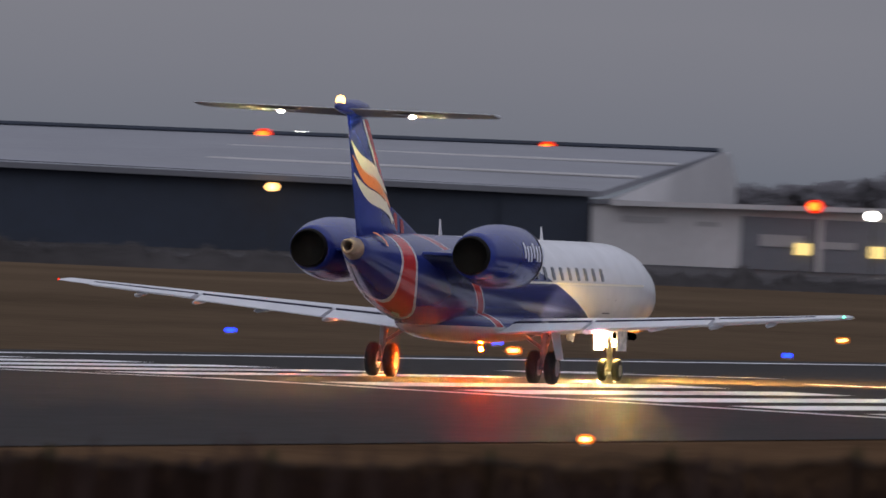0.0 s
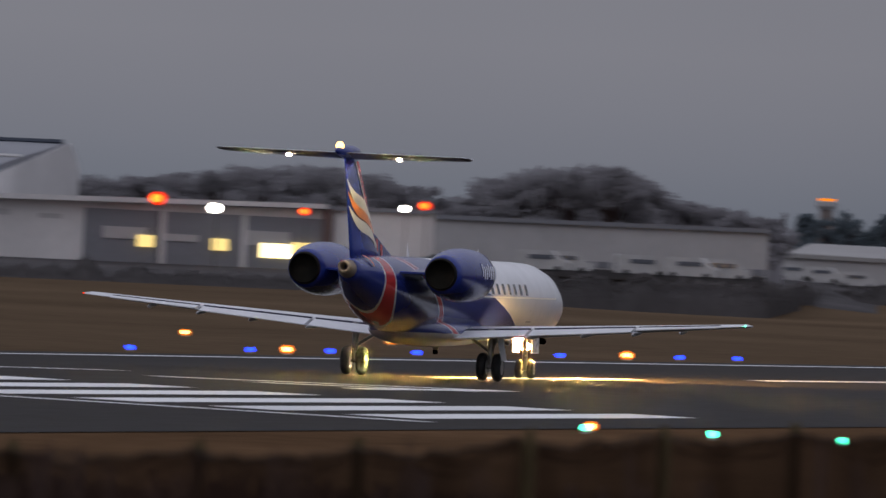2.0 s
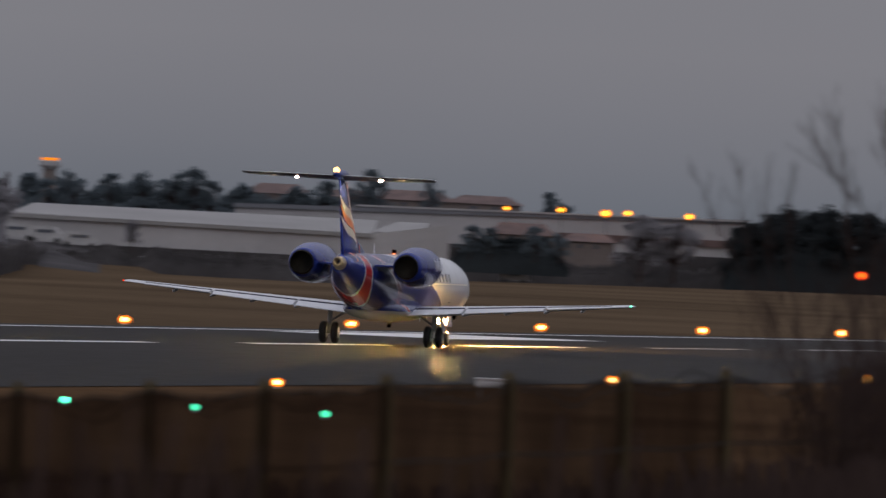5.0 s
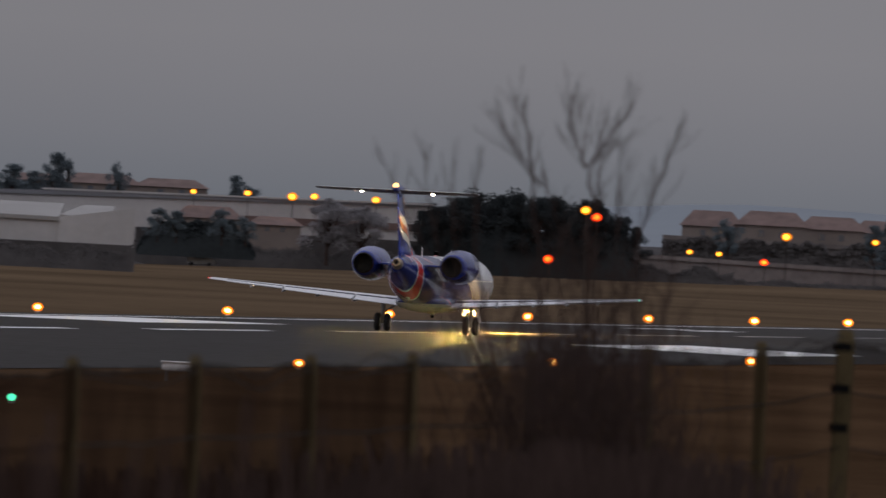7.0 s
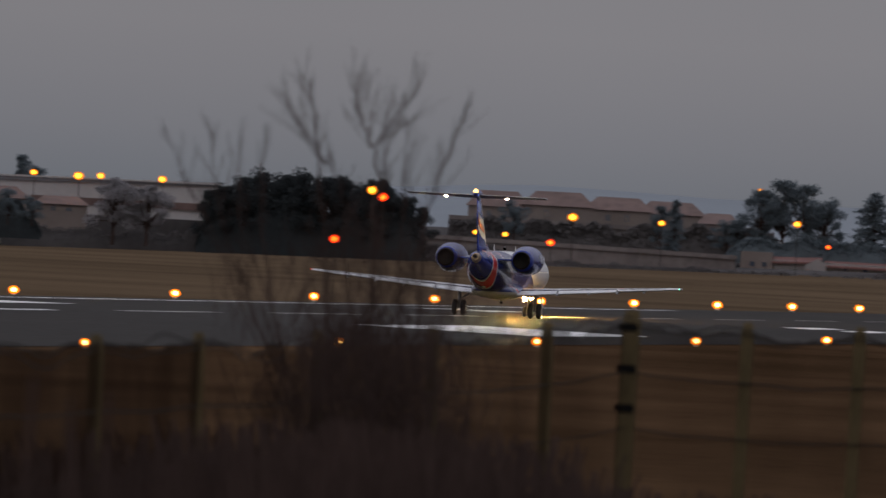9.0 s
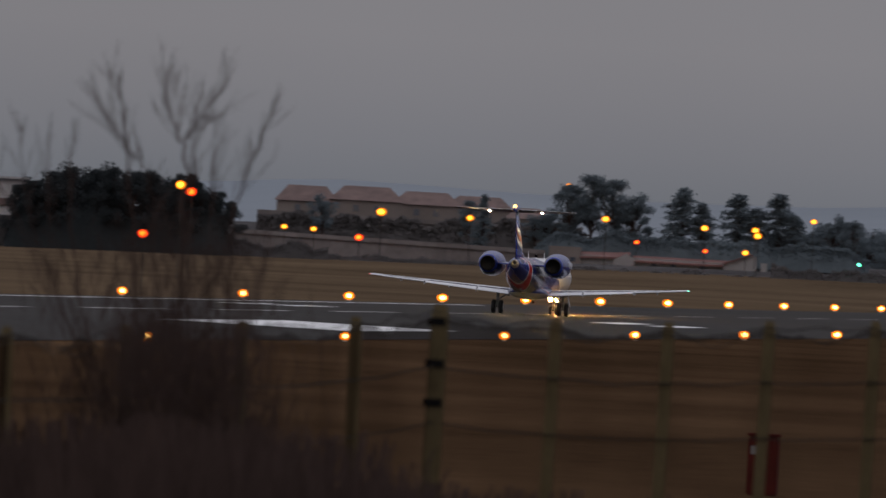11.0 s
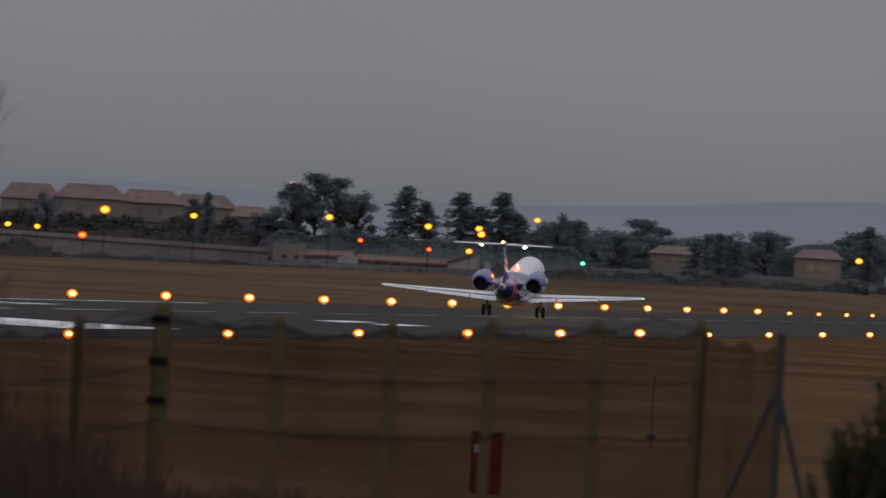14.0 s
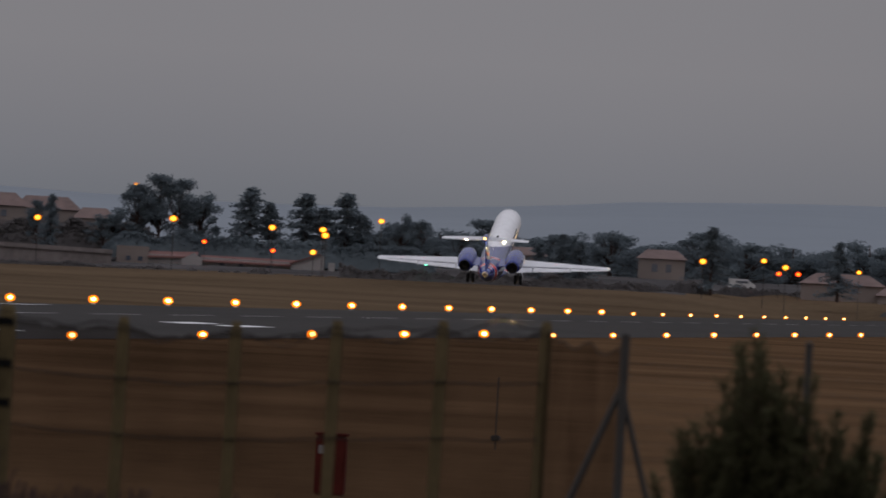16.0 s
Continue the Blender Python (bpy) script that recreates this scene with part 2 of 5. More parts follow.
def tube(a, b, r0, r1=None, n=8, bm=None):
    a, b = Vector(a), Vector(b)
    r1 = r0 if r1 is None else r1
    q = (b - a).to_track_quat("Z", "Y")
    rings = [[c + q @ Vector((r * math.cos(k * math.tau / n), r * math.sin(k * math.tau / n), 0)) for k in range(n)] for c, r in ((a, r0), (b, r1))]
    return loft(rings, bm)


def ball(c, r, squash=1.0, sub=2, bm=None):
    bm = bm or bmesh.new()
    bmesh.ops.create_icosphere(bm, subdivisions=sub, radius=r, matrix=Matrix.Translation(c) @ Matrix.Diagonal((1, 1, squash, 1)))
    return bm


def ring(y, r, zc, n=32, rz=None, x=0.0):
    rz = rz or r
    return [(x + r * math.sin(k * math.tau / n), y, zc + rz * math.cos(k * math.tau / n)) for k in range(n)]


def polar(az, dist, z=0.0):
    """A place by its bearing west of north (degrees) and distance from the bank."""
    return Vector((-dist * math.sin(radians(az)), dist * math.cos(radians(az)), z))


def rise(el, dist):
    """The height at which a place at that distance stands over the horizon by el degrees."""
    return EYE[2] + dist * math.tan(radians(el))


# ---- ground: flat field, slowly rising in the distance, and the bank under the camera ----
def lerp(x, table):
    for (a, p), (b, q) in zip(table, table[1:]):
        if x <= b:
            return p if x <= a else p + (q - p) * (x - a) / (b - a)
    return table[-1][1]


FIELD_EL = [(0, 0.01), (2.8, 0.0), (4.0, -0.02), (5.4, -0.03), (6.6, -0.048), (7.9, -0.064), (9.2, -0.092), (10.4, -0.115), (11.5, -0.129), (12.7, -0.150), (14.6, -0.16), (16.4, -0.19), (20, -0.20)]
FIELD_END = [(0, 2460), (3.1, 2460), (3.7, 2350), (9.4, 2350), (11.0, 1500), (12.5, 1150), (20, 1150)]


def ground_z(x, y):
    d, az = math.hypot(x, y), math.degrees(math.atan2(-x, y))
    if az < -1 or az > 21 or d < 140:
        return 0.0 if d > 138 else 1.0 * min(1.0, (138 - d) / 20)
    end = lerp(az, FIELD_END)
    zb = EYE[2] + end * math.tan(radians(lerp(az, FIELD_EL)))
    fade = min(1, (az + 1) / 2, (21 - az) / 2)
    s = min(max((d - end * 0.66) / (end * 0.34), 0), 1)
    z = zb * s ** 4
    if d > end:
        z = zb + min((d - end) * 0.03, 1.8) + (d - end) * 0.0042
    if d < 2600:  # level along the runway
        k = min(max((-x - 118) / 24, 0), 1) if d < 2350 else min(max((-x - 118) / 24, (d - 2345) / 100, 0), 1)
        fade *= k * k * (3 - 2 * k)
    return z * fade


def build_ground():
    azs = [-180 + 10 * k for k in range(18)] + [0.5 * k - 1 for k in range(2)] + [0.25 * k for k in range(84)] + [21 + 10 * k for k in range(16)]
    ds = [3, 30, 60, 90, 110, 118, 124, 130, 136, 140, 170, 220, 300, 400, 500, 600, 700, 800, 900, 1000, 1060, 1120, 1150, 1200, 1300, 1400, 1500, 1600, 1700, 1800, 1900, 2000, 2100, 2200, 2300, 2352, 2385, 2420, 2462, 2520, 2600, 2800, 3000, 3300, 3700, 4200, 4900]
    bm = bmesh.new()
    rows = []
    for d in ds:
        row = []
        for az in azs:
            p = polar(az, d)
            row.append(bm.verts.new((p.x, p.y, ground_z(p.x, p.y))))
        rows.append(row)
    n = len(azs)
    for i in range(len(ds) - 1):
        for k in range(n):
            f = bm.faces.new((rows[i][k], rows[i][(k + 1) % n], rows[i + 1][(k + 1) % n], rows[i + 1][k]))
            f.material_index = 1 if ds[i] < 130 else (2 if ds[i] >= min(lerp(azs[k], FIELD_END), lerp(azs[(k + 1) % n], FIELD_END)) else (3 if f.calc_center_median().x > RUNWAY_X else 0))
    bm.faces.new(rows[0][::-1]).material_index = 1
    g = obj("ground", bm, [GRASS, BANK, STONE, NEARGRASS], None, "", True)
    return tagged(g, "brown winter grass of the airfield with a low bank", "ground", "", "structure")


ground = build_ground()


def runway_z(x, y):
    return ground_z(x, y) + 0.02 + 0.2 * max(0.0, 1 - abs(x - RUNWAY_X) / 23.5)


def build_runway():
    bm = bmesh.new()
    xs = [RUNWAY_X + dx for dx in (-23.5, -18, -12, -6, 0, 6, 12, 18, 23.5)]
    ys = [120 + 20 * k for k in range(135)]
    rows = [[bm.verts.new((x, y, runway_z(x, y))) for x in xs] for y in ys]
    for a, b in zip(rows, rows[1:]):
        for k in range(len(xs) - 1):
            bm.faces.new((a[k], a[k + 1], b[k + 1], b[k]))
    r = tagged(obj("runway", bm, ASPHALT, None, "", True), "dark grey asphalt runway with white markings", "runway", "", "structure")

    def mark(name, corners, label="", paint=PAINT):
        """A thin coat of paint on the crowned surface."""
        b = bmesh.new()
        (x0, y0), (x1, y1), (x2, y2), (x3, y3) = corners
        top = []
        for i in range(9):
            v = i / 8
            for u in (0, 0.5, 1):
                x = (x0 * (1 - u) + x1 * u) * (1 - v) + (x3 * (1 - u) + x2 * u) * v
                y = (y0 * (1 - u) + y1 * u) * (1 - v) + (y3 * (1 - u) + y2 * u) * v
                top.append(b.verts.new((x, y, runway_z(x, y) + 0.012)))
        for i in range(8):
            for j in range(2):
                k = 3 * i + j
                b.faces.new((top[k], top[k + 1], top[k + 4], top[k + 3]))
        part(name, b, paint, r, label)

    def bar(name, x, y0, y1, w, label="", paint=PAINT):
        mark(name, ((x - w / 2, y0), (x + w / 2, y0), (x + w / 2, y1), (x - w / 2, y1)), label, paint)

    for k in range(6):
        for s in (1, -1):
            bar("threshold_stripe", RUNWAY_X + s * (2.7 + 3.25 * k), 306, 338, 1.75)
    mark("threshold_line", ((RUNWAY_X - 20, 301.2), (RUNWAY_X + 21, 301.2), (RUNWAY_X + 21, 302.4), (RUNWAY_X - 20, 302.4)))
    for k in range(36):
        bar("centre_dash", RUNWAY_X, 395 + 50 * k, 425 + 50 * k, 0.9 if k < 8 else 0.45, "", PAINT if k < 4 else DULLPAINT)
    for s in (-1, 1):
        for k in range(7 if s < 0 else 0):
            bar("edge_line", RUNWAY_X + s * 19.6, 302 + 100 * k, 402 + 100 * k, 0.9)
        bar("aiming_point", RUNWAY_X + s * 13.7, 600, 645, 8.4, "broad white aiming mark")
        for k, n in ((0, 2),):
            for j in range(n):
                bar("touchdown_bar", RUNWAY_X + s * (9.5 + 3.2 * j), 800 + 150 * k, 822 + 150 * k, 1.8)
    # designator strokes, painted as plain bars
    for x0, y0, x1, y1 in ((-87.2, 357, -81.2, 371), (-84.5, 357, -80.6, 366), (-81.6, 356, -81.0, 372), (-95.6, 358, -91.6, 370), (-96.0, 358, -95.4, 368)):
        mark("designator_bar", ((x0 - 0.45, y0), (x0 + 0.45, y0), (x1 + 0.45, y1), (x1 - 0.45, y1)))
    return r


runway = build_runway()


# ---- airfield lamps ----
def build_lamp(name, label, globe, size):
    lamp = thing(name, (0, 0, 0), label, "runway light", label)
    part("base", tube((0, 0, -0.15), (0, 0, 0.05), 0.10, 0.06, 10), LEG, lamp)
    part("stem", tube((0, 0, 0.05), (0, 0, 0.10), 0.03, 0.03, 8), LEG, lamp)
    # coloured globe stands for the lamp's halo, with any core towards the camera
    part("globe", ball((0, 0, 0.08 + size * 0.6), size * 1.2, 0.8, 2), globe, lamp, "glowing lens doubling as halo", True)
    if globe in (L_EDGE, L_YEL):
        part("bulb", ball((0.02, -size * 0.85, 0.08 + size * 0.62), size * 0.66, 0.8, 2), L_CORE, lamp, "bright core facing the camera", True)
    return lamp


def place(proto, spots, grow=False):
    for k, (x, y) in enumerate(spots):
        z = ground_z(x, y)
        if k == 0:
            proto.location = (x, y, z)
        else:
            # lamps grow with distance to imitate their halo from the camera
            k = min(max(0.75 + (y - 240) / 480, 0.75), 2.6) if grow else 1.0
            if grow and (y > 1720 or (x > -90 and y > 900)):  # smaller lamps further on, to fit the view
                k *= 0.66
            copy_thing(proto, Matrix.LocRotScale((x, y, z), None, (k, k, k)))


place(build_lamp("runway_edge_lamp", "small amber runway edge lamp glowing", L_EDGE, 0.135),
      [(x, 602.3 + 60 * k + (1.3 if k == -6 and x > -90 else 0)) for x in (-63.8, -113.1) for k in range(-7, 29)], True)
place(build_lamp("threshold_lamp", "small green threshold lamp glowing", L_GREEN, 0.084), [(-63.43, 300), (-60.53, 300), (-57.59, 300), (-54.64, 300), (-51.71, 300)])
place(build_lamp("taxiway_lamp", "small blue taxiway lamp glowing", L_BLUE, 0.095),
      [(-132, 455), (-123, 457), (-114.3, 463.5), (-114.3, 481.6), (-114.3, 494.4), (-114.3, 509), (-114.3, 535), (-114.3, 558.8), (-114.3, 571)])
place(build_lamp("field_lamp", "small orange lamp in the grass", L_YEL, 0.16), [(-134, 552.8), (-144, 557), (-127.2, 561.5)])


# ---- background buildings ----
def prism(a, b, z0, za, zb, depth, bm=None):
    """A block whose front runs from a to b, with its top at za and zb, going back by depth."""
    bm = bm or bmesh.new()
    a, b = Vector((a.x, a.y, 0)), Vector((b.x, b.y, 0))
    back = Vector((-(b - a).y, (b - a).x, 0)).normalized() * depth
    if back.dot(a) < 0:
        back = -back
    lo = [bm.verts.new((p.x, p.y, z0)) for p in (a, b, b + back, a + back)]
    hi = [bm.verts.new((p.x, p.y, z)) for p, z in ((a, za), (b, zb), (b + back, zb), (a + back, za))]
    bm.faces.new(lo[::-1])
    bm.faces.new(hi)
    for i in range(4):
        bm.faces.new((lo[i], lo[(i + 1) % 4], hi[(i + 1) % 4], hi[i]))
    return bm


def front(az0, az1, dist, el0, el1, proud, bm=None, el0b=None, el1b=None):
    """A panel standing proud of a facade: bearings, heights over the horizon in degrees."""
    d = dist - proud
    a, b = polar(az0, d), polar(az1, d)
    bm = bm or bmesh.new()
    back = a.normalized() * (proud + 0.3)
    q = [(a.x, a.y, rise(el0, d)), (b.x, b.y, rise(el0 if el0b is None else el0b, d)), (b.x, b.y, rise(el1 if el1b is None else el1b, d)), (a.x, a.y, rise(el1, d))]
    f = [bm.verts.new(c) for c in q]
    g = [bm.verts.new((c[0] + back.x, c[1] + back.y, c[2])) for c in q]
    bm.faces.new(f)
    bm.faces.new(g[::-1])
    for i in range(4):
        bm.faces.new((f[i], g[i], g[(i + 1) % 4], f[(i + 1) % 4]))
    return bm


def foot(az, dist):
    p = polar(az, dist)
    return ground_z(p.x, p.y) - 0.6


def block(name, az0, az1, dist, el0, el1, depth, material, label, category="building", roof=None):
    b = thing(name, (0, 0, 0), label, category)
    z0 = min(foot(az0, dist), foot(az1, dist))
    part("wall", prism(polar(az0, dist), polar(az1, dist), z0, rise(el0, dist), rise(el1, dist), depth), material, b)
    part("roof_edge", front(az0 + 0.004, az1 - 0.004, dist, el0 - 0.012, el0 + 0.006, 0.4, None, el1 - 0.012, el1 + 0.006), roof or ROOF, b, "")
    return b


# big hangar: long sheet roof, dark doors, pale gable end
HD = 1200
hangar = thing("hangar", (0, 0, 0), "large grey aircraft hangar with long sheet roof and dark doors", "hangar")
part("wall", prism(polar(18.4, HD), polar(14.70, HD), foot(15, HD), rise(0.235, HD), rise(0.222, HD), 50), DARKWALL, hangar, "dark blue-grey hangar front")
bm = bmesh.new()
e0, e1 = polar(18.5, HD - 1), polar(14.66, HD - 1)
r0, r1 = polar(18.5, HD + 42), polar(14.16, HD + 42)
lo = [(e0.x, e0.y, rise(0.226, HD)), (e1.x, e1.y, rise(0.216, HD)), (r1.x, r1.y, rise(0.408, HD + 42)), (r0.x, r0.y, rise(0.368, HD + 42))]
va = [bm.verts.new(c) for c in lo]
vb = [bm.verts.new((c[0], c[1], c[2] - 0.5)) for c in lo]
bm.faces.new(va)
bm.faces.new(vb[::-1])
for i in range(4):
    bm.faces.new((va[i], vb[i], vb[(i + 1) % 4], va[(i + 1) % 4]))
part("roof", bm, ROOF, hangar, "grey sheet metal roof")
for v in (0.30, 0.62, 0.97):
    p, q = [Vector(lo[0]).lerp(Vector(lo[3]), v), Vector(lo[1]).lerp(Vector(lo[2]), v)]
    if v < 0.9:
        p = p.lerp(q, 0.55)
    part("roof_rib", tube(p + Vector((0, 0, 0.12)), q + Vector((0, 0, 0.12)), 0.18 if v < 0.9 else 0.3, None, 6), PALEWALL if v < 0.9 else DARKWALL, hangar)
bm = bmesh.new()
g = [(14.70, HD, None), (14.70, HD, 0.178), (14.60, HD + 4, 0.192), (14.14, HD + 42, 0.405), (14.10, HD + 46, 0.30), (14.10, HD + 46, None)]
ff = []
for az, d, el in g:
    p = polar(az, d)
    ff.append(Vector((p.x, p.y, foot(az, d) if el is None else rise(el, d))))
v1 = [bm.verts.new(c) for c in ff]
v2 = [bm.verts.new(c + Vector((-0.4, 0.9, 0))) for c in ff]
bm.faces.new(v1)
bm.faces.new(v2[::-1])
for i in range(6):
    bm.faces.new((v1[i], v2[i], v2[(i + 1) % 6], v1[(i + 1) % 6]))
part("gable_wall", bm, PALEWALL, hangar, "pale gable end")
for k in range(9):
    az = 18.2 - 0.39 * k
    part("door_leaf", front(az, az - 0.38, HD, -0.16, 0.19, 0.5), DARKWALL, hangar)
part("lower_front", front(18.3, 14.72, HD, -0.2, -0.06, 0.9), DARKWALL, hangar)

# low workshop range with open bays
low = block("workshop", 14.695, 12.61, 1195, 0.176, 0.196, 26, PALEWALL, "long pale flat-roofed workshop with open bays")
part("roof_slab", front(14.62, 13.06, 1195, 0.160, 0.182, 1.2, None, 0.186, 0.206), PALEWALL, low)
# flat grey panel; the open bays' shade is put into its colour
part("bay", front(14.07, 13.06, 1195, -0.09, 0.142, 0.25), ROOF, low, "grey panel for the shade of the open bays")
for az in (13.74, 13.40):
    part("bay_post", front(az + 0.012, az - 0.012, 1195, -0.09, 0.148, 0.5), PALEWALL, low)
part("brick_pier", front(13.075, 13.03, 1195, -0.09, 0.185, 0.6), TILE, low, "brown pier")
for az, w in ((13.81, 0.035), (13.50, 0.035), (13.15, 0.05)):
    part("lit_window", front(az + w, az - w, 1195, -0.01, 0.04, 0.55), L_DIM, low, "lit yellow window")
part("lit_bay", front(13.33, 13.08, 1195, -0.03, 0.03, 0.45), L_BAY, low, "brightly lit bay")
for az, w, e in ((13.9, 0.09, 0.07), (13.66, 0.07, 0.05), (13.3, 0.09, 0.08)):
    part("canopy", front(az + w, az - w, 1195, 0.02, e, 0.4), GREYWALL, low, "")
part("sign_panel", front(14.57, 14.38, 1195, 0.095, 0.12, 0.15), GREYWALL, low, "grey vent panel")
part("sign_panel", front(14.26, 14.16, 1195, 0.09, 0.11, 0.15), GREYWALL, low)

shed = block("long_shed", 12.605, 11.215, 1230, 0.178, 0.187, 30, GREYWALL, "long grey metal shed with a flat roof")
for k in range(11):
    az = 12.0 - 0.072 * k
    part("window", front(az, az - 0.055, 1230, -0.005, 0.022, 0.15), ROOF, shed)
part("plinth", front(12.6, 11.22, 1230, -0.2, -0.01, 0.4), STONE, shed, "")

# pale warehouses
ware = thing("warehouse", (0, 0, 0), "low grey warehouse with pale shallow roofs", "warehouse")
WD = 1700
part("wall", prism(polar(11.16, WD), polar(9.305, WD), foot(10, WD), rise(0.10, WD), rise(0.075, WD), 40), GREYWALL, ware)
for a0, a1, top, eave in ((11.14, 9.62, 0.142, 0.085), (9.62, 9.41, 0.140, 0.085)):
    bm = bmesh.new()
    q = [polar(a0, WD - 0.5), polar(a1, WD - 0.5), polar(a1 - 0.02, WD + 18), polar(a0 - 0.1, WD + 18)]
    zs = [rise(0.095, WD), rise(eave, WD), rise(top, WD + 18), rise(top, WD + 18)]
    v1 = [bm.verts.new((p.x, p.y, z)) for p, z in zip(q, zs)]
    v2 = [bm.verts.new((p.x, p.y, z - 0.5)) for p, z in zip(q, zs)]
    bm.faces.new(v1)
    bm.faces.new(v2[::-1])
    for i in range(4):
        bm.faces.new((v1[i], v2[i], v2[(i + 1) % 4], v1[(i + 1) % 4]))
    part("roof", bm, SHEETROOF, ware, "weathered pale sheet roof")
part("gable_wall", front(9.62, 9.307, WD, -0.05, 0.085, 0.6, None, -0.05, 0.135), GREYWALL, ware)
part("plinth", front(11.1, 9.31, WD, -0.12, -0.02, 0.9), STONE, ware, "")

# control tower, far off
tower = thing("control_tower", (0, 0, 0), "slim distant control tower with a glowing top ring", "tower")
c = polar(10.98, 2500)
part("shaft", tube((c.x, c.y, foot(10.98, 2500)), (c.x, c.y, rise(0.29, 2500)), 1.4, 1.2, 12), RENDERWALL, tower)
part("cab", loft([[(c.x + r * math.cos(k * math.tau / 12), c.y + r * math.sin(k * math.tau / 12), rise(e, 2500)) for k in range(12)] for e, r in ((0.285, 1.4), (0.30, 1.9), (0.318, 1.9), (0.322, 1.3))]), GREYWALL, tower)
part("top_ring", tube((c.x, c.y, rise(0.322, 2500)), (c.x, c.y, rise(0.332, 2500)), 1.55, 1.55, 14), L_YEL, tower, "orange lit ring")

wall = block("retaining_wall", 10.2, 8.06, 2360, 0.178, 0.216, 8, GREYWALL, "long grey concrete wall below the road", "wall")
part("parapet", front(9.7, 8.06, 2360, 0.196, 0.203, 0.8, None, 0.212, 0.219), GREYWALL, wall)
part("reddish_band", front(8.85, 8.08, 2360, 0.10, 0.13, 0.5), TILE, wall, "dull red band")
part("footing", front(9.3, 8.06, 2360, -0.08, 0.06, 1.2), STONE, wall)


def house(az, w, dist, base, eave, top, hip=0.35, label="beige rendered house with a clay tile roof", windows=2):
    """A house by bearing, width, and the heights over the horizon of foot, eaves and ridge (degrees)."""
    h = thing("house", (0, 0, 0), label, "house", "houses beyond the field")
    z0, z1, z2 = rise(base, dist) - 1.5, rise(eave, dist), rise(top, dist)
    a, b = polar(az + w / 2, dist), polar(az - w / 2, dist)
    part("wall", prism(a, b, min(z0, foot(az, dist)), z1, z1, 9), RENDERWALL, h)
    way = (b - a).normalized()
    back = Vector((a.x, a.y, 0)).normalized()
    c = [a - way * 0.5 - back * 0.5, b + way * 0.5 - back * 0.5, b + way * 0.5 + back * 9.5, a - way * 0.5 + back * 9.5]
    ln = (b - a).length * 0.5 * hip
    rd = [a.lerp(b, 0.5) + back * 4.5 - way * ((b - a).length * 0.5 - ln * 0.6), a.lerp(b, 0.5) + back * 4.5 + way * ((b - a).length * 0.5 - ln * 0.6)]
    bm = bmesh.new()
    v = [bm.verts.new((p.x, p.y, z1 - 0.05)) for p in c] + [bm.verts.new((p.x, p.y, z2)) for p in rd]
    for f in ((0, 1, 5, 4), (1, 2, 5), (2, 3, 4, 5), (3, 0, 4), (3, 2, 1, 0)):
        bm.faces.new([v[i] for i in f])
    part("roof", bm, TILE, h, "weathered clay tile roof")
    for j in range(windows):
        u = az + w * (0.3 - 0.6 * (j + 0.5) / windows)
        part("window", front(u + 0.012, u - 0.012, dist, eave - (eave - base) * 0.6, eave - (eave - base) * 0.25, 0.1), PANE, h)
    return h


for az, w, d, b, e, t in ((10.02, 0.24, 2600, 0.17, 0.225, 0.262), (9.72, 0.2, 2650, 0.17, 0.225, 0.25), (9.45, 0.30, 2600, 0.19, 0.225, 0.262), (9.16, 0.28, 2600, 0.19, 0.225, 0.255),
                          (9.0, 0.26, 2345, 0.06, 0.105, 0.150), (8.72, 0.2, 2345, 0.05, 0.09, 0.12),
                          (6.90, 0.22, 2600, 0.12, 0.195, 0.246), (6.65, 0.26, 2600, 0.12, 0.21, 0.255), (6.40, 0.24, 2620, 0.12, 0.205, 0.245), (6.18, 0.24, 2640, 0.12, 0.20, 0.238), (5.98, 0.14, 2620, 0.1, 0.17, 0.20),
                          (4.20, 0.20, 2480, 0.055, 0.10, 0.128), (3.607, 0.18, 2460, 0.03, 0.115, 0.148), (2.85, 0.32, 2440, 0.0, 0.048, 0.088), (2.62, 0.15, 2435, 0.0, 0.012, 0.04), (2.2, 0.25, 2500, 0.03, 0.09, 0.12)):
    if 5.9 < az < 7.0:
        house(az, w * 1.14, d, b, e - 0.008, t + 0.006, 0.6)
    else:
        house(az, w * 1.08, d, b, e + 0.008, t + 0.012, 0.6)

# terrace of low white and clay-roofed sheds
SD = 2378
sheds = thing("low_sheds", (0, 0, 0), "row of low off-white sheds with dull red roofs", "shed")


def slope(a0, a1, e0, e1, t0, t1, depth=12.0, shift=0.0):
    """A pitched roof plane from eaves (e0, e1) up to its ridge (t0, t1), between two bearings."""
    bm = bmesh.new()
    q = [polar(a0, SD - 0.8), polar(a1, SD - 0.8), polar(a1 + shift, SD + depth), polar(a0 - shift, SD + depth)]
    zs = [rise(e0, SD), rise(e1, SD), rise(t1, SD + depth), rise(t0, SD + depth)]
    v1 = [bm.verts.new((p.x, p.y, z)) for p, z in zip(q, zs)]
    v2 = [bm.verts.new((p.x, p.y, z - 0.3)) for p, z in zip(q, zs)]
    bm.faces.new(v1)
    bm.faces.new(v2[::-1])
    for i in range(4):
        bm.faces.new((v1[i], v2[i], v2[(i + 1) % 4], v1[(i + 1) % 4]))
    return bm


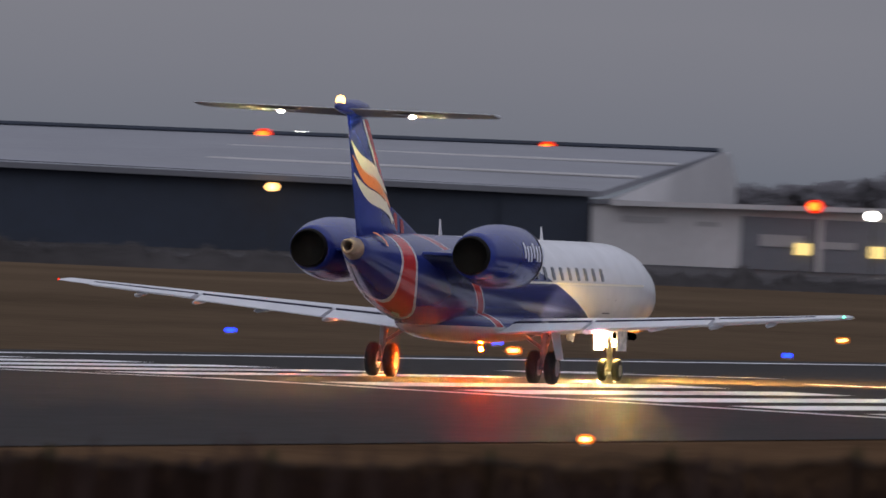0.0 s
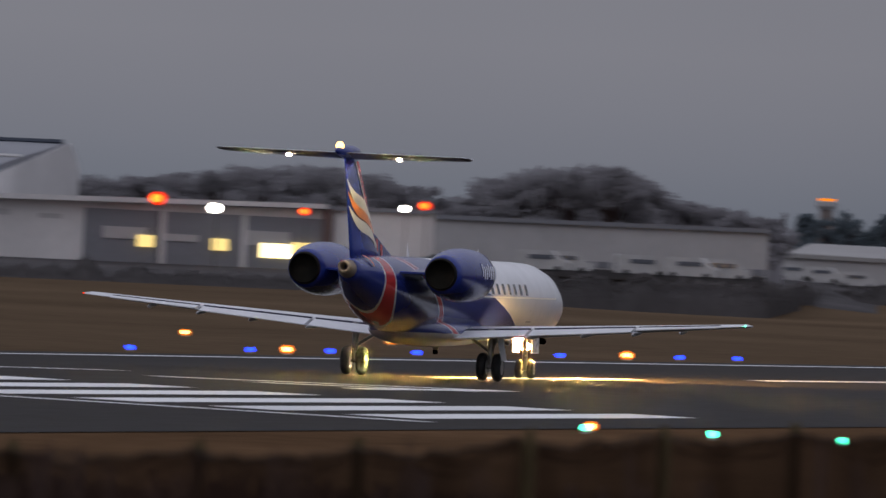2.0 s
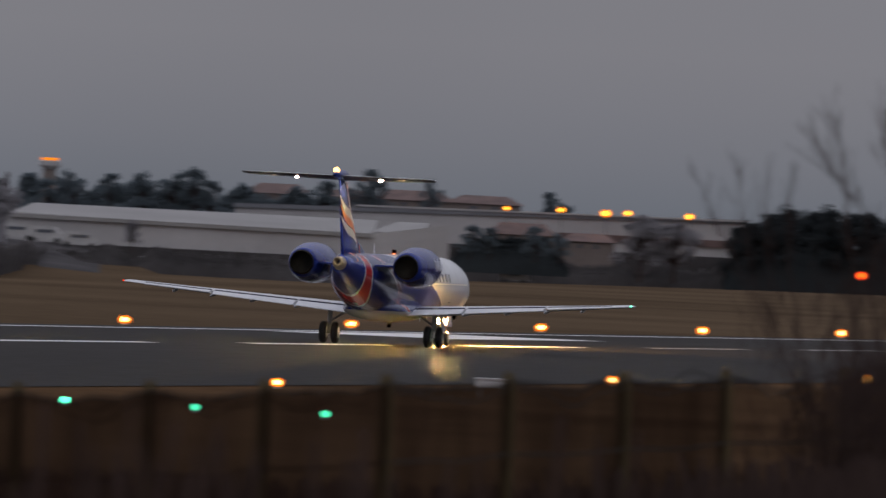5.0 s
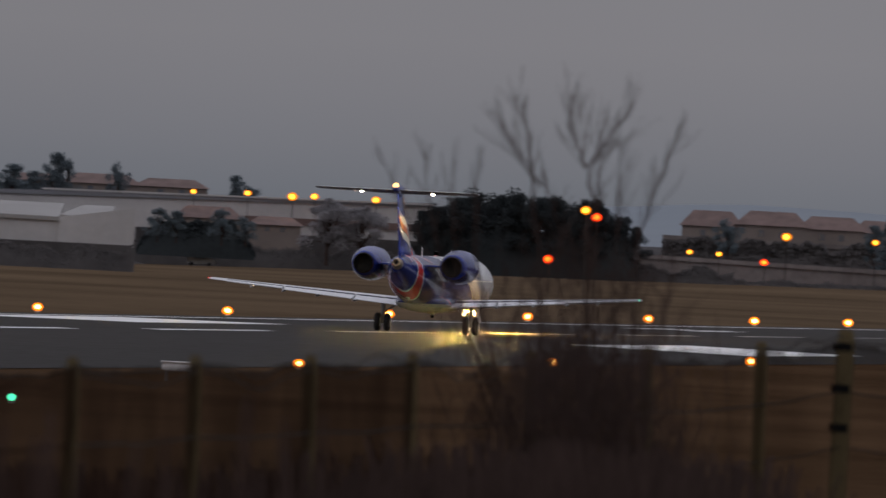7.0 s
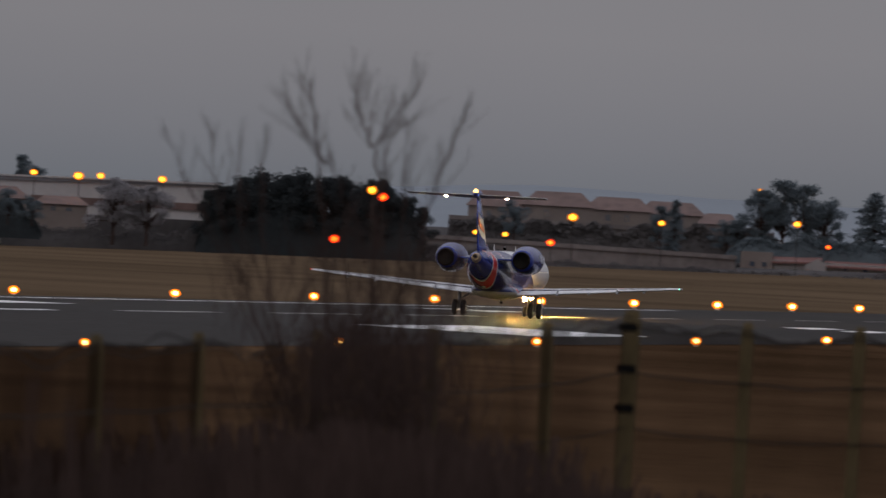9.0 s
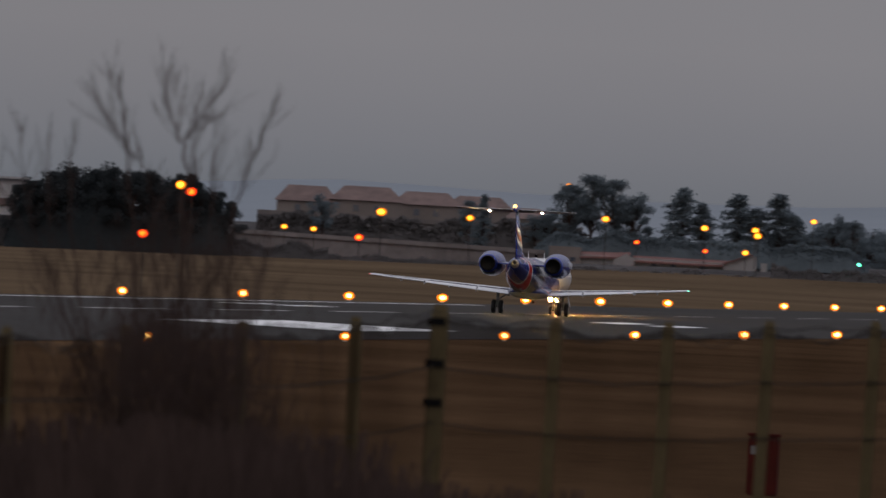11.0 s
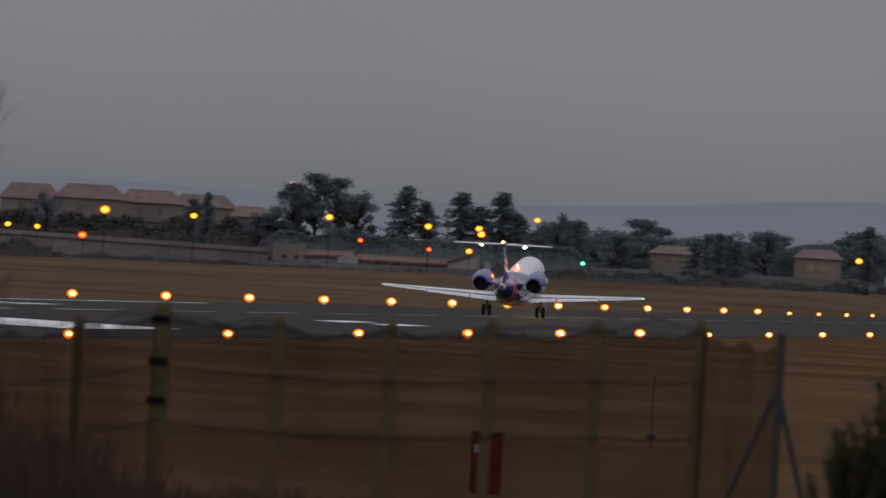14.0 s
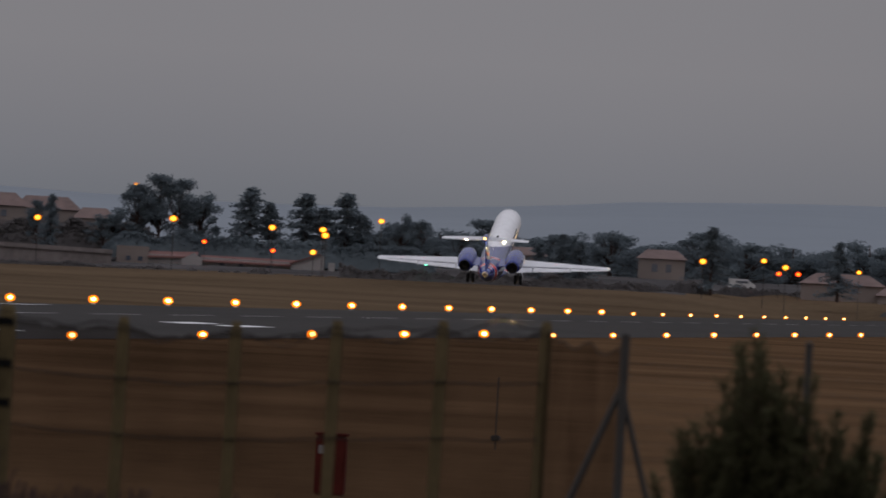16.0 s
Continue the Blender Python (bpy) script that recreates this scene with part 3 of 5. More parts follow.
def gable(az0, az1, apex, base, e0, top, e1, proud):
    """A gable wall: two eaves and an apex between them."""
    bm = bmesh.new()
    rows = []
    for d in (SD - proud, SD):
        rows.append([bm.verts.new((polar(az, d).x, polar(az, d).y, rise(e, d))) for az, e in ((az0, base), (az1, base), (az1, e1), (apex, top), (az0, e0))])
    bm.faces.new(rows[0])
    bm.faces.new(rows[1][::-1])
    for i in range(5):
        bm.faces.new((rows[0][i], rows[1][i], rows[1][(i + 1) % 5], rows[0][(i + 1) % 5]))
    return bm


part("wall", prism(polar(5.88, SD), polar(5.02, SD), foot(5.4, SD), rise(0.028, SD), rise(0.022, SD), 12), LIMEWASH, sheds, "off-white wall")
part("tall_wall", prism(polar(5.88, SD - 0.5), polar(5.745, SD - 0.5), foot(5.8, SD), rise(0.056, SD), rise(0.056, SD), 9), RENDERWALL, sheds)
part("roof", slope(5.75, 5.54, 0.018, 0.026, 0.084, 0.086), REDROOF, sheds, "dull red tiled roof")
part("roof", slope(5.528, 5.10, 0.012, 0.012, 0.080, 0.078), REDROOF, sheds, "long dull red roof")
part("gable_wall", gable(5.61, 5.522, 5.556, -0.06, 0.012, 0.041, 0.016, 1.6), LIMEWASH, sheds, "off-white gable")
part("gable_wall", gable(5.15, 5.013, 5.032, -0.06, 0.018, 0.062, 0.052, 1.4), LIMEWASH, sheds, "off-white gable")
part("verge", front(5.155, 5.03, SD, 0.016, 0.022, 1.9, None, 0.060, 0.066), REDROOF, sheds, "red verge tiles")
part("annexe", front(4.995, 4.968, SD, -0.06, 0.03, 2.0), LIMEWASH, sheds)
for az in (5.83, 5.78, 5.44, 5.36, 5.24):
    part("window", front(az + 0.01, az - 0.01, SD, -0.004, 0.014, 0.6), DARKWALL, sheds)
rear = thing("rear_shed", (0, 0, 0), "long pale roofed shed behind the red roofs", "shed")
part("wall", prism(polar(5.94, SD + 30), polar(4.86, SD + 30), foot(5.4, SD + 30), rise(0.095, SD), rise(0.074, SD), 8), SCRUBWALL, rear)
part("roof", front(5.95, 5.4, SD + 30, 0.092, 0.101, 1.0, None, 0.091, 0.100), GREYWALL, rear, "pale roof edge")
part("roof", front(5.395, 4.85, SD + 30, 0.091, 0.100, 1.0, None, 0.072, 0.080), LIMEWASH, rear, "pale roof edge")
low_wall = block("field_wall", 7.2, 5.9, 2365, 0.05, 0.03, 4, SCRUBWALL, "long low grey-brown wall at the edge of the field", "wall", SCRUBWALL)
road_bank = block("road_bank", 7.1, 5.75, 2420, 0.135, 0.125, 5, SCRUBWALL, "brownish road embankment below the houses", "embankment", SCRUBWALL)

# hill far behind, with haze put into its colour
bm = bmesh.new()
ridge = [(-20, 0.30), (2.0, 0.39), (2.7, 0.394), (3.7, 0.355), (4.2, 0.31), (4.8, 0.27), (5.5, 0.26), (6.1, 0.27), (6.5, 0.28), (6.85, 0.28), (7.3, 0.25), (8.2, 0.20), (9.0, 0.12), (11, 0.05), (30, 0.0)]
tops, foots, backs = [], [], []
for k in range(200):
    az = -20 + k * 0.25
    e = lerp(az, ridge) + 0.012 * noise.noise((az * 1.7, 0, 0)) + 0.005 * noise.noise((az * 6, 3, 0))
    p = polar(az, 4300)
    tops.append(bm.verts.new((p.x, p.y, rise(e, 4300))))
    f = polar(az, 3600)
    foots.append(bm.verts.new((f.x, f.y, 2.0)))
    b = polar(az, 4700)
    backs.append(bm.verts.new((b.x, b.y, 0.0)))
for k in range(199):
    bm.faces.new((foots[k], foots[k + 1], tops[k + 1], tops[k]))
    bm.faces.new((tops[k], tops[k + 1], backs[k + 1], backs[k]))
tagged(obj("backdrop_hill", bm, HILL, None, "", True), "long hill on the horizon, haze put into its blue-grey colour", "hill", "", "structure")


# ---- background lamps ----
def lamp_post(name, az, el, dist, material, size, label, arm=0.0):
    p = polar(az, dist)
    zt = rise(el, dist)
    lp = thing(name, (p.x, p.y, ground_z(p.x, p.y)), label, "lamp")
    h = zt - lp.location.z
    part("pole", tube((0, 0.6, -0.5), (0, 0.6, h), size * 0.12, size * 0.09, 8), DARKSTEEL, lp)
    # head is oversized to carry the halo; its core faces the camera
    part("head", ball((0, 0, h), size * 1.15, 0.8, 2), material, lp, "glowing lamp head doubling as halo", True)
    if material in (L_YEL, L_RED):
        part("bulb", ball((0.02, -size * 0.8, h), size * 0.72, 0.8, 2), L_SODIUM if material == L_YEL else L_REDCORE, lp, "bright core facing the camera", True)
    part("arm", tube((0, 0.6, h), (0, 0, h + size * 0.5), size * 0.10, None, 6), DARKSTEEL, lp)
    return lp


for az, el, d, mt, size, lab in (
        (16.077, 0.383, 1240, L_RED, 0.72, "red obstruction lamp on the hangar roof"), (14.893, 0.387, 1240, L_RED, 0.66, "red obstruction lamp on the hangar roof"),
        (15.92, 0.395, 1240, L_WHITE, 0.3, "pale lamp on the hangar roof"), (16.032, 0.170, 1196, L_TAIL, 0.42, "yellow-white flood lamp on the hangar front"),
        (13.767, 0.195, 1190, L_RED, 0.66, "red obstruction lamp on the workshop roof"), (13.528, 0.166, 1185, L_WHITE, 0.46, "dazzling white flood lamp on the workshop"),
        (13.153, 0.170, 1190, L_RED, 0.4, "red obstruction lamp on the workshop roof"), (12.737, 0.202, 1190, L_WHITE, 0.32, "white flood lamp on the workshop roof"), (12.653, 0.218, 1190, L_RED, 0.45, "red obstruction lamp on the workshop roof"),
        (7.575, 0.014, 900, L_RED, 0.32, "red lamp on a short mast"), (7.428, 0.225, 1262, L_YEL, 0.45, "orange street lamp behind the trees"), (7.384, 0.199, 1262, L_RED, 0.45, "red lamp on a slim mast"),
        (6.675, 0.047, 2340, L_RED, 0.65, "red lamp on a slim mast"), (5.812, 0.310, 2500, L_YEL, 0.45, "orange street lamp behind the trees"),
        (5.517, 0.090, 2372, L_RED, 0.4, "red lamp over the shed roof"), (5.230, 0.068, 2372, L_RED, 0.4, "red lamp over the shed roof"),
        (4.586, 0.046, 2340, L_GREEN, 0.24, "green signal lamp at the field edge"), (3.118, 0.087, 2430, L_RED, 0.45, "red lamp among the far houses"), (3.037, 0.089, 2430, L_RED, 0.45, "red lamp among the far houses")):
    lamp_post("mast_lamp", az, el, d, mt, size, lab)
for az, el, size in ((9.067, 0.219, 0.6), (8.841, 0.224, 0.7), (8.654, 0.219, 0.95), (8.562, 0.224, 0.75), (8.305, 0.223, 0.8), (6.988, 0.075, 0.6), (6.865, 0.072, 0.6), (6.587, 0.158, 0.95), (6.216, 0.153, 0.7),
                     (5.651, 0.179, 0.75), (5.237, 0.164, 0.7), (5.025, 0.166, 0.7), (5.014, 0.143, 0.75), (4.784, 0.215, 0.6), (5.062, 0.070, 0.65), (3.436, 0.121, 0.7), (3.182, 0.137, 0.6), (3.091, 0.114, 0.65), (2.784, 0.110, 0.5), (2.4, 0.12, 0.6)):
    lamp_post("street_lamp", az, el, 2350, L_YEL, size * 0.82, "sodium street lamp glowing orange")


# ---- trees ----
def quads(centres, sizes, rng):
    """Small leaves or sprays at the given places, each turned at random."""
    n = len(centres)
    u = rng.normal(size=(n, 3))
    u /= np.linalg.norm(u, axis=1)[:, None]
    w = rng.normal(size=(n, 3))
    v = np.cross(u, w)
    v /= np.linalg.norm(v, axis=1)[:, None] + 1e-9
    u, v = u * sizes[:, None], v * sizes[:, None] * 0.7
    pts = np.stack([centres - u, centres - v * 0.8, centres + u, centres + v * 0.8], 1).reshape(-1, 3)
    return pts.tolist(), [(4 * i, 4 * i + 1, 4 * i + 2, 4 * i + 3) for i in range(n)]


def cloud(name, pts, faces, material, parent):
    me = bpy.data.meshes.new(name)
    me.from_pydata(pts, [], faces)
    me.materials.append(material)
    ob = new(name, me)
    ob.parent = parent
    return ob


def build_tree(kind, seed, material, label):
    """A tree one metre high, to be scaled: tapered trunk, limbs and a crown of many small sprays."""
    rng = np.random.default_rng(seed)
    t = thing("tree", (0, 0, 0), label, "tree", "trees beyond the field")
    bm = tube((0, 0, -0.08), (0, 0, 0.5), 0.028, 0.016, 8)
    tube((0, 0, 0.5), (rng.normal() * 0.02, 0, 0.93), 0.016, 0.004, 6, bm)
    cs, sz = [], []
    if kind == "conifer":
        for k in range(64):
            h = 0.05 + 0.93 * (k / 64) ** 0.9
            reach = (0.36 * (1 - h) ** 0.8 + 0.02) * rng.uniform(0.5, 1.25)
            a = rng.uniform(0, math.tau)
            tip = np.array((reach * math.cos(a), reach * math.sin(a), h - reach * 0.22))
            tube((0, 0, h), tuple(tip), 0.006, 0.002, 4, bm)
            m = 60
            s = rng.uniform(0.05, 1.05, m)
            c = np.array((0, 0, h)) * (1 - s)[:, None] + tip * s[:, None] + rng.normal(size=(m, 3)) * (0.026, 0.026, 0.016)
            cs.append(c)
            sz.append(rng.uniform(0.012, 0.026, m))
    else:
        for k in range(34):
            a = rng.uniform(0, math.tau)
            up = rng.uniform(0.10, 0.93) ** 0.8
            wide = 0.44 * math.sin(math.pi * min(1, 0.22 + up * 0.76)) ** 0.6
            r = wide * rng.uniform(0.15, 1.0)
            c = np.array((r * math.cos(a), r * math.sin(a), up))
            tube((0, 0, min(up, 0.15 + 0.3 * rng.uniform())), tuple(c), 0.010, 0.003, 5, bm)
            m = 170
            q = rng.normal(size=(m, 3))
            q /= np.linalg.norm(q, axis=1)[:, None]
            q *= rng.uniform(0.1, 1.0, m)[:, None] ** 0.5 * rng.uniform(0.08, 0.16)
            q[:, 2] *= 0.7
            cs.append(c + q)
            sz.append(rng.uniform(0.010, 0.026, m))
    part("trunk", bm, TWIG, t)
    pts, faces = quads(np.concatenate(cs), np.concatenate(sz), rng)
    cloud("crown", pts, faces, material, t)
    return t


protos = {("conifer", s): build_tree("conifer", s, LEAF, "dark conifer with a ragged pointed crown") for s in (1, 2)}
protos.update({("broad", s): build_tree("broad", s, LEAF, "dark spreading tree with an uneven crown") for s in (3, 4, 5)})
protos.update({("bare", s): build_tree("broad", s, FARLEAF, "winter tree with a thin crown, greyed for haze") for s in (6, 7, 8)})
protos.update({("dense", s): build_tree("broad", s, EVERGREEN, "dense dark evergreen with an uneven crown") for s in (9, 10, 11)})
used = set()


def plant(kind, seed, az, dist, top, wide=1.0, foot_el=None):
    p = polar(az, dist)
    z0 = ground_z(p.x, p.y) if foot_el is None else rise(foot_el, dist)
    h = rise(top, dist) - z0
    m = Matrix.LocRotScale((p.x, p.y, z0), Euler((0, 0, az * 37.0 + seed)), (h * wide, h * wide, h))
    key = (kind, seed)
    if key in used:
        copy_thing(protos[key], m @ Matrix.Diagonal((*[1 / v for v in protos[key].scale], 1)))
    else:
        used.add(key)
        protos[key].matrix_basis = m


random.seed(4)
# woods behind the workshops
for k in range(58):
    az = 14.10 - k * 0.050
    top = lerp(-az, [(-13.95, 0.27), (-13.55, 0.32), (-13.3, 0.36), (-13.0, 0.35), (-12.7, 0.31), (-12.5, 0.24), (-12.35, 0.345), (-12.09, 0.385), (-11.86, 0.42), (-11.6, 0.29), (-11.45, 0.265), (-11.2, 0.25)])
    plant("bare", 6 + k % 3, az + random.uniform(-0.03, 0.03), 1500 + random.uniform(-40, 60), top * random.uniform(0.93, 1.03), random.uniform(0.9, 1.4))
for az, top, w in ((10.98, 0.25, 1.0), (10.88, 0.29, 0.9), (10.72, 0.28, 0.9), (10.58, 0.30, 0.9), (10.46, 0.31, 0.9), (10.38, 0.325, 0.8), (10.30, 0.27, 0.9), (10.1, 0.235, 0.9), (9.82, 0.295, 1.0), (9.73, 0.27, 1.0), (9.64, 0.352, 0.6), (9.60, 0.33, 0.6),
                   (9.38, 0.33, 0.55), (8.89, 0.295, 0.75), (8.82, 0.25, 0.8), (9.21, 0.145, 1.0), (9.13, 0.135, 1.0), (8.94, 0.155, 0.9), (8.84, 0.13, 1.0)):
    plant("broad", 3 + int(az * 100) % 3, az, 2300 if top < 0.17 else 2480, top, w, 0.01 if top < 0.17 else 0.10)
for az, top, w in ((5.90, 0.215, 1.2), (5.80, 0.315, 0.9), (5.71, 0.36, 0.85), (5.62, 0.345, 0.9), (5.54, 0.30, 0.9), (5.94, 0.17, 1.4), (4.70, 0.255, 0.8), (4.62, 0.23, 0.9), (6.83, 0.225, 0.9), (6.22, 0.225, 0.7)):
    plant("broad", 3 + int(az * 100) % 3, az, 2400, top, w, 0.05)
for az, top, w in ((5.33, 0.328, 1.0), (5.25, 0.27, 0.9), (5.10, 0.315, 1.0), (5.02, 0.26, 1.0), (4.93, 0.325, 0.95), (4.86, 0.24, 1.0), (6.16, 0.255, 0.6), (4.02, 0.205, 0.9), (3.95, 0.18, 1.0), (3.40, 0.268, 0.8), (2.87, 0.235, 0.8), (4.12, 0.165, 1.0)):
    plant("conifer", 1 + int(az * 50) % 2, az, 2390, top, w * 1.5, 0.0)
for k in range(30):
    az = 4.75 - k * 0.1
    plant("broad", 3 + k % 3, az + random.uniform(-0.03, 0.03), 2520 + random.uniform(-50, 60), random.uniform(0.16, 0.245), random.uniform(1.1, 1.8), 0.0)
# dark stand of evergreens beyond the runway
for k in range(16):
    az = 8.10 - k * 0.058
    top = lerp(-az, [(-8.1, 0.21), (-7.88, 0.275), (-7.6, 0.295), (-7.4, 0.27), (-7.2, 0.17)])
    plant("dense", 9 + k % 3, az, 2330 + random.uniform(-8, 8), top * random.uniform(0.9, 1.03), random.uniform(0.75, 1.0), -0.03)


def hedge(name, az0, az1, dist, top, material, count, label, seed, foot_el=-0.2, leaf=1.0):
    """A long uneven hedge of small sprays."""
    rng = np.random.default_rng(seed)
    h = thing(name, (0, 0, 0), label, "hedge", "", "stuff")
    far = dist if isinstance(dist, list) else [(-90, dist), (90, dist)]
    dist = lerp((az0 + az1) / 2, far)

    def crest(b):
        ends = min(1.0, min(abs(b - az0), abs(b - az1)) / 0.10 + 0.04) ** 0.6 if name in ("evergreen_thicket", "dark_bushes") else 1.0
        return ends * (0.80 + 0.30 * noise.noise((b * 9.0, seed, 0)) + 0.12 * noise.noise((b * 31.0, seed, 5)))

    bm = bmesh.new()
    n = int(abs(az0 - az1) / 0.02)
    rows = []
    for k in range(n + 1):
        b = az0 + (az1 - az0) * k / n
        at = lerp(b, far)
        z0, z1 = rise(foot_el, at) - 1.0, rise(top, at)
        zt = z0 + (z1 - z0) * crest(b) * 0.93
        col = []
        for d, z in ((-5, z0), (-4.2, z0 + (zt - z0) * 0.6), (-2, zt), (2, zt), (5, z0)):
            q = polar(b, at + d)
            col.append(bm.verts.new((q.x, q.y, z)))
        rows.append(col)
    for u, v in zip(rows, rows[1:]):
        for k in range(4):
            bm.faces.new((u[k], v[k], v[k + 1], u[k + 1]))
    part("thicket", bm, material, h, "", True)
    az = rng.uniform(min(az0, az1), max(az0, az1), count)
    v = rng.uniform(0.35, 1.0, count) ** 0.7
    at = np.array([lerp(b, far) for b in az])
    d = at - 5 + 3.2 * v + rng.normal(size=count) * 0.5
    wav = np.array([crest(b) for b in az])
    z0, z1 = EYE[2] + at * math.tan(radians(foot_el)) - 1.0, EYE[2] + at * math.tan(radians(top))
    z = z0 + (z1 - z0) * v * wav
    c = np.stack([-d * np.sin(np.radians(az)), d * np.cos(np.radians(az)), z], 1)
    pts, faces = quads(c, rng.uniform(0.10, 0.30, count) * leaf * dist / 1500, rng)
    cloud("sprays", pts, faces, material, h)
    return h


hedge("far_woods", 5.0, 1.5, 2560, 0.20, LEAF, 45000, "far winter woods behind the houses, greyed for haze", 15, 0.0, 1.5)
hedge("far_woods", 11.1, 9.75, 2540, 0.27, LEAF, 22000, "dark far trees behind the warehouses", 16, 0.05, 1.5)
hedge("far_woods", 14.15, 11.15, 1560, 0.27, FARLEAF, 40000, "bare woods behind the workshops, greyed for haze", 17, -0.05, 1.5)
hedge("far_woods", 7.1, 5.75, 2412, 0.165, HEDGE, 20000, "greyish scrub below the houses", 18, 0.0, 1.3)
hedge("field_hedge", 17.6, 12.3, 1140, -0.06, HEDGE, 30000, "dark low scrub along the edge of the field", 11, -0.22, 0.6)
EDGE = [(9.05, 2335), (9.28, 1650), (10.95, 1630), (11.2, 1185), (12.5, 1140)]
hedge("field_hedge", 12.6, 9.3, EDGE, 0.004, HEDGE, 26000, "dark low scrub along the edge of the field", 12, -0.17, 0.6)
hedge("field_hedge", 9.4, 6.8, 2335, 0.035, HEDGE, 20000, "dark low scrub along the edge of the field", 13, -0.10, 0.6)
hedge("field_hedge", 7.2, 4.9, 2340, -0.008, HEDGE, 12000, "dark low hedge along the edge of the field", 14, -0.08, 0.6)
hedge("field_hedge", 4.95, 1.6, [(3.1, 2455), (3.7, 2345)], 0.045, HEDGE, 20000, "dark low hedge along the edge of the field", 19, -0.07, 0.7)

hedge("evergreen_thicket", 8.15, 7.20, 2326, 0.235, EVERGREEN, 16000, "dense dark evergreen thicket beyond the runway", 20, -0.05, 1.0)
hedge("evergreen_thicket", 5.95, 4.55, 2386, 0.135, LEAF, 16000, "dark undergrowth between the conifers", 22, 0.03, 1.0)
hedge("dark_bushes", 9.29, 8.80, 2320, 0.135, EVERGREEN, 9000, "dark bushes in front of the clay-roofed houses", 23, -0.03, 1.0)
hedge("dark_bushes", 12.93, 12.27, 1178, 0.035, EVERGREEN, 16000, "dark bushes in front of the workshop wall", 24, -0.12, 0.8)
for az, top, w in ((8.50, 0.225, 1.0), (8.36, 0.20, 1.1), (10.62, 0.095, 0.7)):
    plant("bare", 6, az, 2325 if az < 9 else 1660, top, w, -0.04)

# ---- near the camera: wooden fence, wires, brush ----
def fence_post(az, el, width, tall=False):
    """A square post with a bevelled head; nearer westwards to fit the camera's blur."""
    FD = lerp(az, [(6.5, 105), (9.5, 74), (13, 60)])
    width *= FD / 105
    p = polar(az, FD)
    f = thing("fence_post", (p.x, p.y, ground_z(p.x, p.y)), "tall weathered wooden fence post with dark bands" if tall else "weathered wooden fence post in a wire fence", "fence post", "posts of the wire fence")
    h = rise(el, FD) - f.location.z
    w = width / 2
    lean = 0.012 * math.sin(az * 13)
    part("shaft", loft([[(c * w + lean * v * 3, s * w, -0.3 + (h + 0.3) * v) for c, s in ((1, 1), (-1, 1), (-1, -1), (1, -1))] if v < 0.97 else [(c * w * 0.7 + lean * 3, s * w * 0.7, h) for c, s in ((1, 1), (-1, 1), (-1, -1), (1, -1))] for v in (0, 0.5, 0.965, 1.0)]), WOOD, f)
    if tall:
        for v in (0.13, 0.45, 0.75):
            part("band", a_box(-w * 1.15, -w * 1.15, h - v - 0.03, w * 1.15, w * 1.15, h - v + 0.03), SOOT, f, "dark band")
    return p, h + f.location.z


POSTS = [(17.9, -0.98, 0.09), (16.9, -0.95, 0.09), (16.0, -0.92, 0.09), (15.1, -0.88, 0.09), (14.3, -0.84, 0.09), (13.55, -0.80, 0.09), (12.86, -0.76, 0.09), (12.20, -0.69, 0.09), (11.615, -0.65, 0.09), (11.04, -0.61, 0.09), (10.49, -0.575, 0.09), (10.01, -0.545, 0.09), (9.508, -0.498, 0.095), (9.004, -0.464, 0.09), (8.525, -0.438, 0.10), (8.095, -0.406, 0.085), (7.6, -0.37, 0.085), (7.12, -0.33, 0.085), (6.648, -0.285, 0.085), (6.328, -0.215, 0.125),
         (5.843, -0.240, 0.085), (5.377, -0.236, 0.085), (4.962, -0.209, 0.085), (4.517, -0.185, 0.085), (4.079, -0.166, 0.085)]
tops = []
for az, el, w in POSTS:
    tops.append(fence_post(az, el, w, w > 0.12))


def strand(k, drop, sag, wave, r, label):
    """One wire from post to post, with its own slack."""
    wr = thing("fence_wire", (0, 0, 0), label, "wire", "wires of the fence")
    (p, hp), (q, hq) = tops[k], tops[k + 1]
    rings = []
    for i in range(17):
        u = i / 16
        z = hp * (1 - u) + hq * u - drop - sag * math.sin(math.pi * u) + wave * noise.noise((k * 5 + u * 2.5, drop * 9, 2)) * math.sin(math.pi * u)
        c = Vector((p.x * (1 - u) + q.x * u, p.y * (1 - u) + q.y * u - 0.06, z))
        rings.append([(c.x, c.y + r * math.cos(n * math.tau / 5), c.z + r * math.sin(n * math.tau / 5)) for n in range(5)])
    bm = loft(rings)
    part("strand", bm, WIRE, wr)


for k in range(len(tops) - 1):
    for drop, sag, wave, r in ((0.05, 0.05, 0.14, 0.006), (0.09, 0.07, 0.12, 0.005), (0.47, 0.015, 0.02, 0.007), (0.90, 0.015, 0.02, 0.006)):
        strand(k, drop, sag, wave, r, "slack dark wire between wooden fence posts")



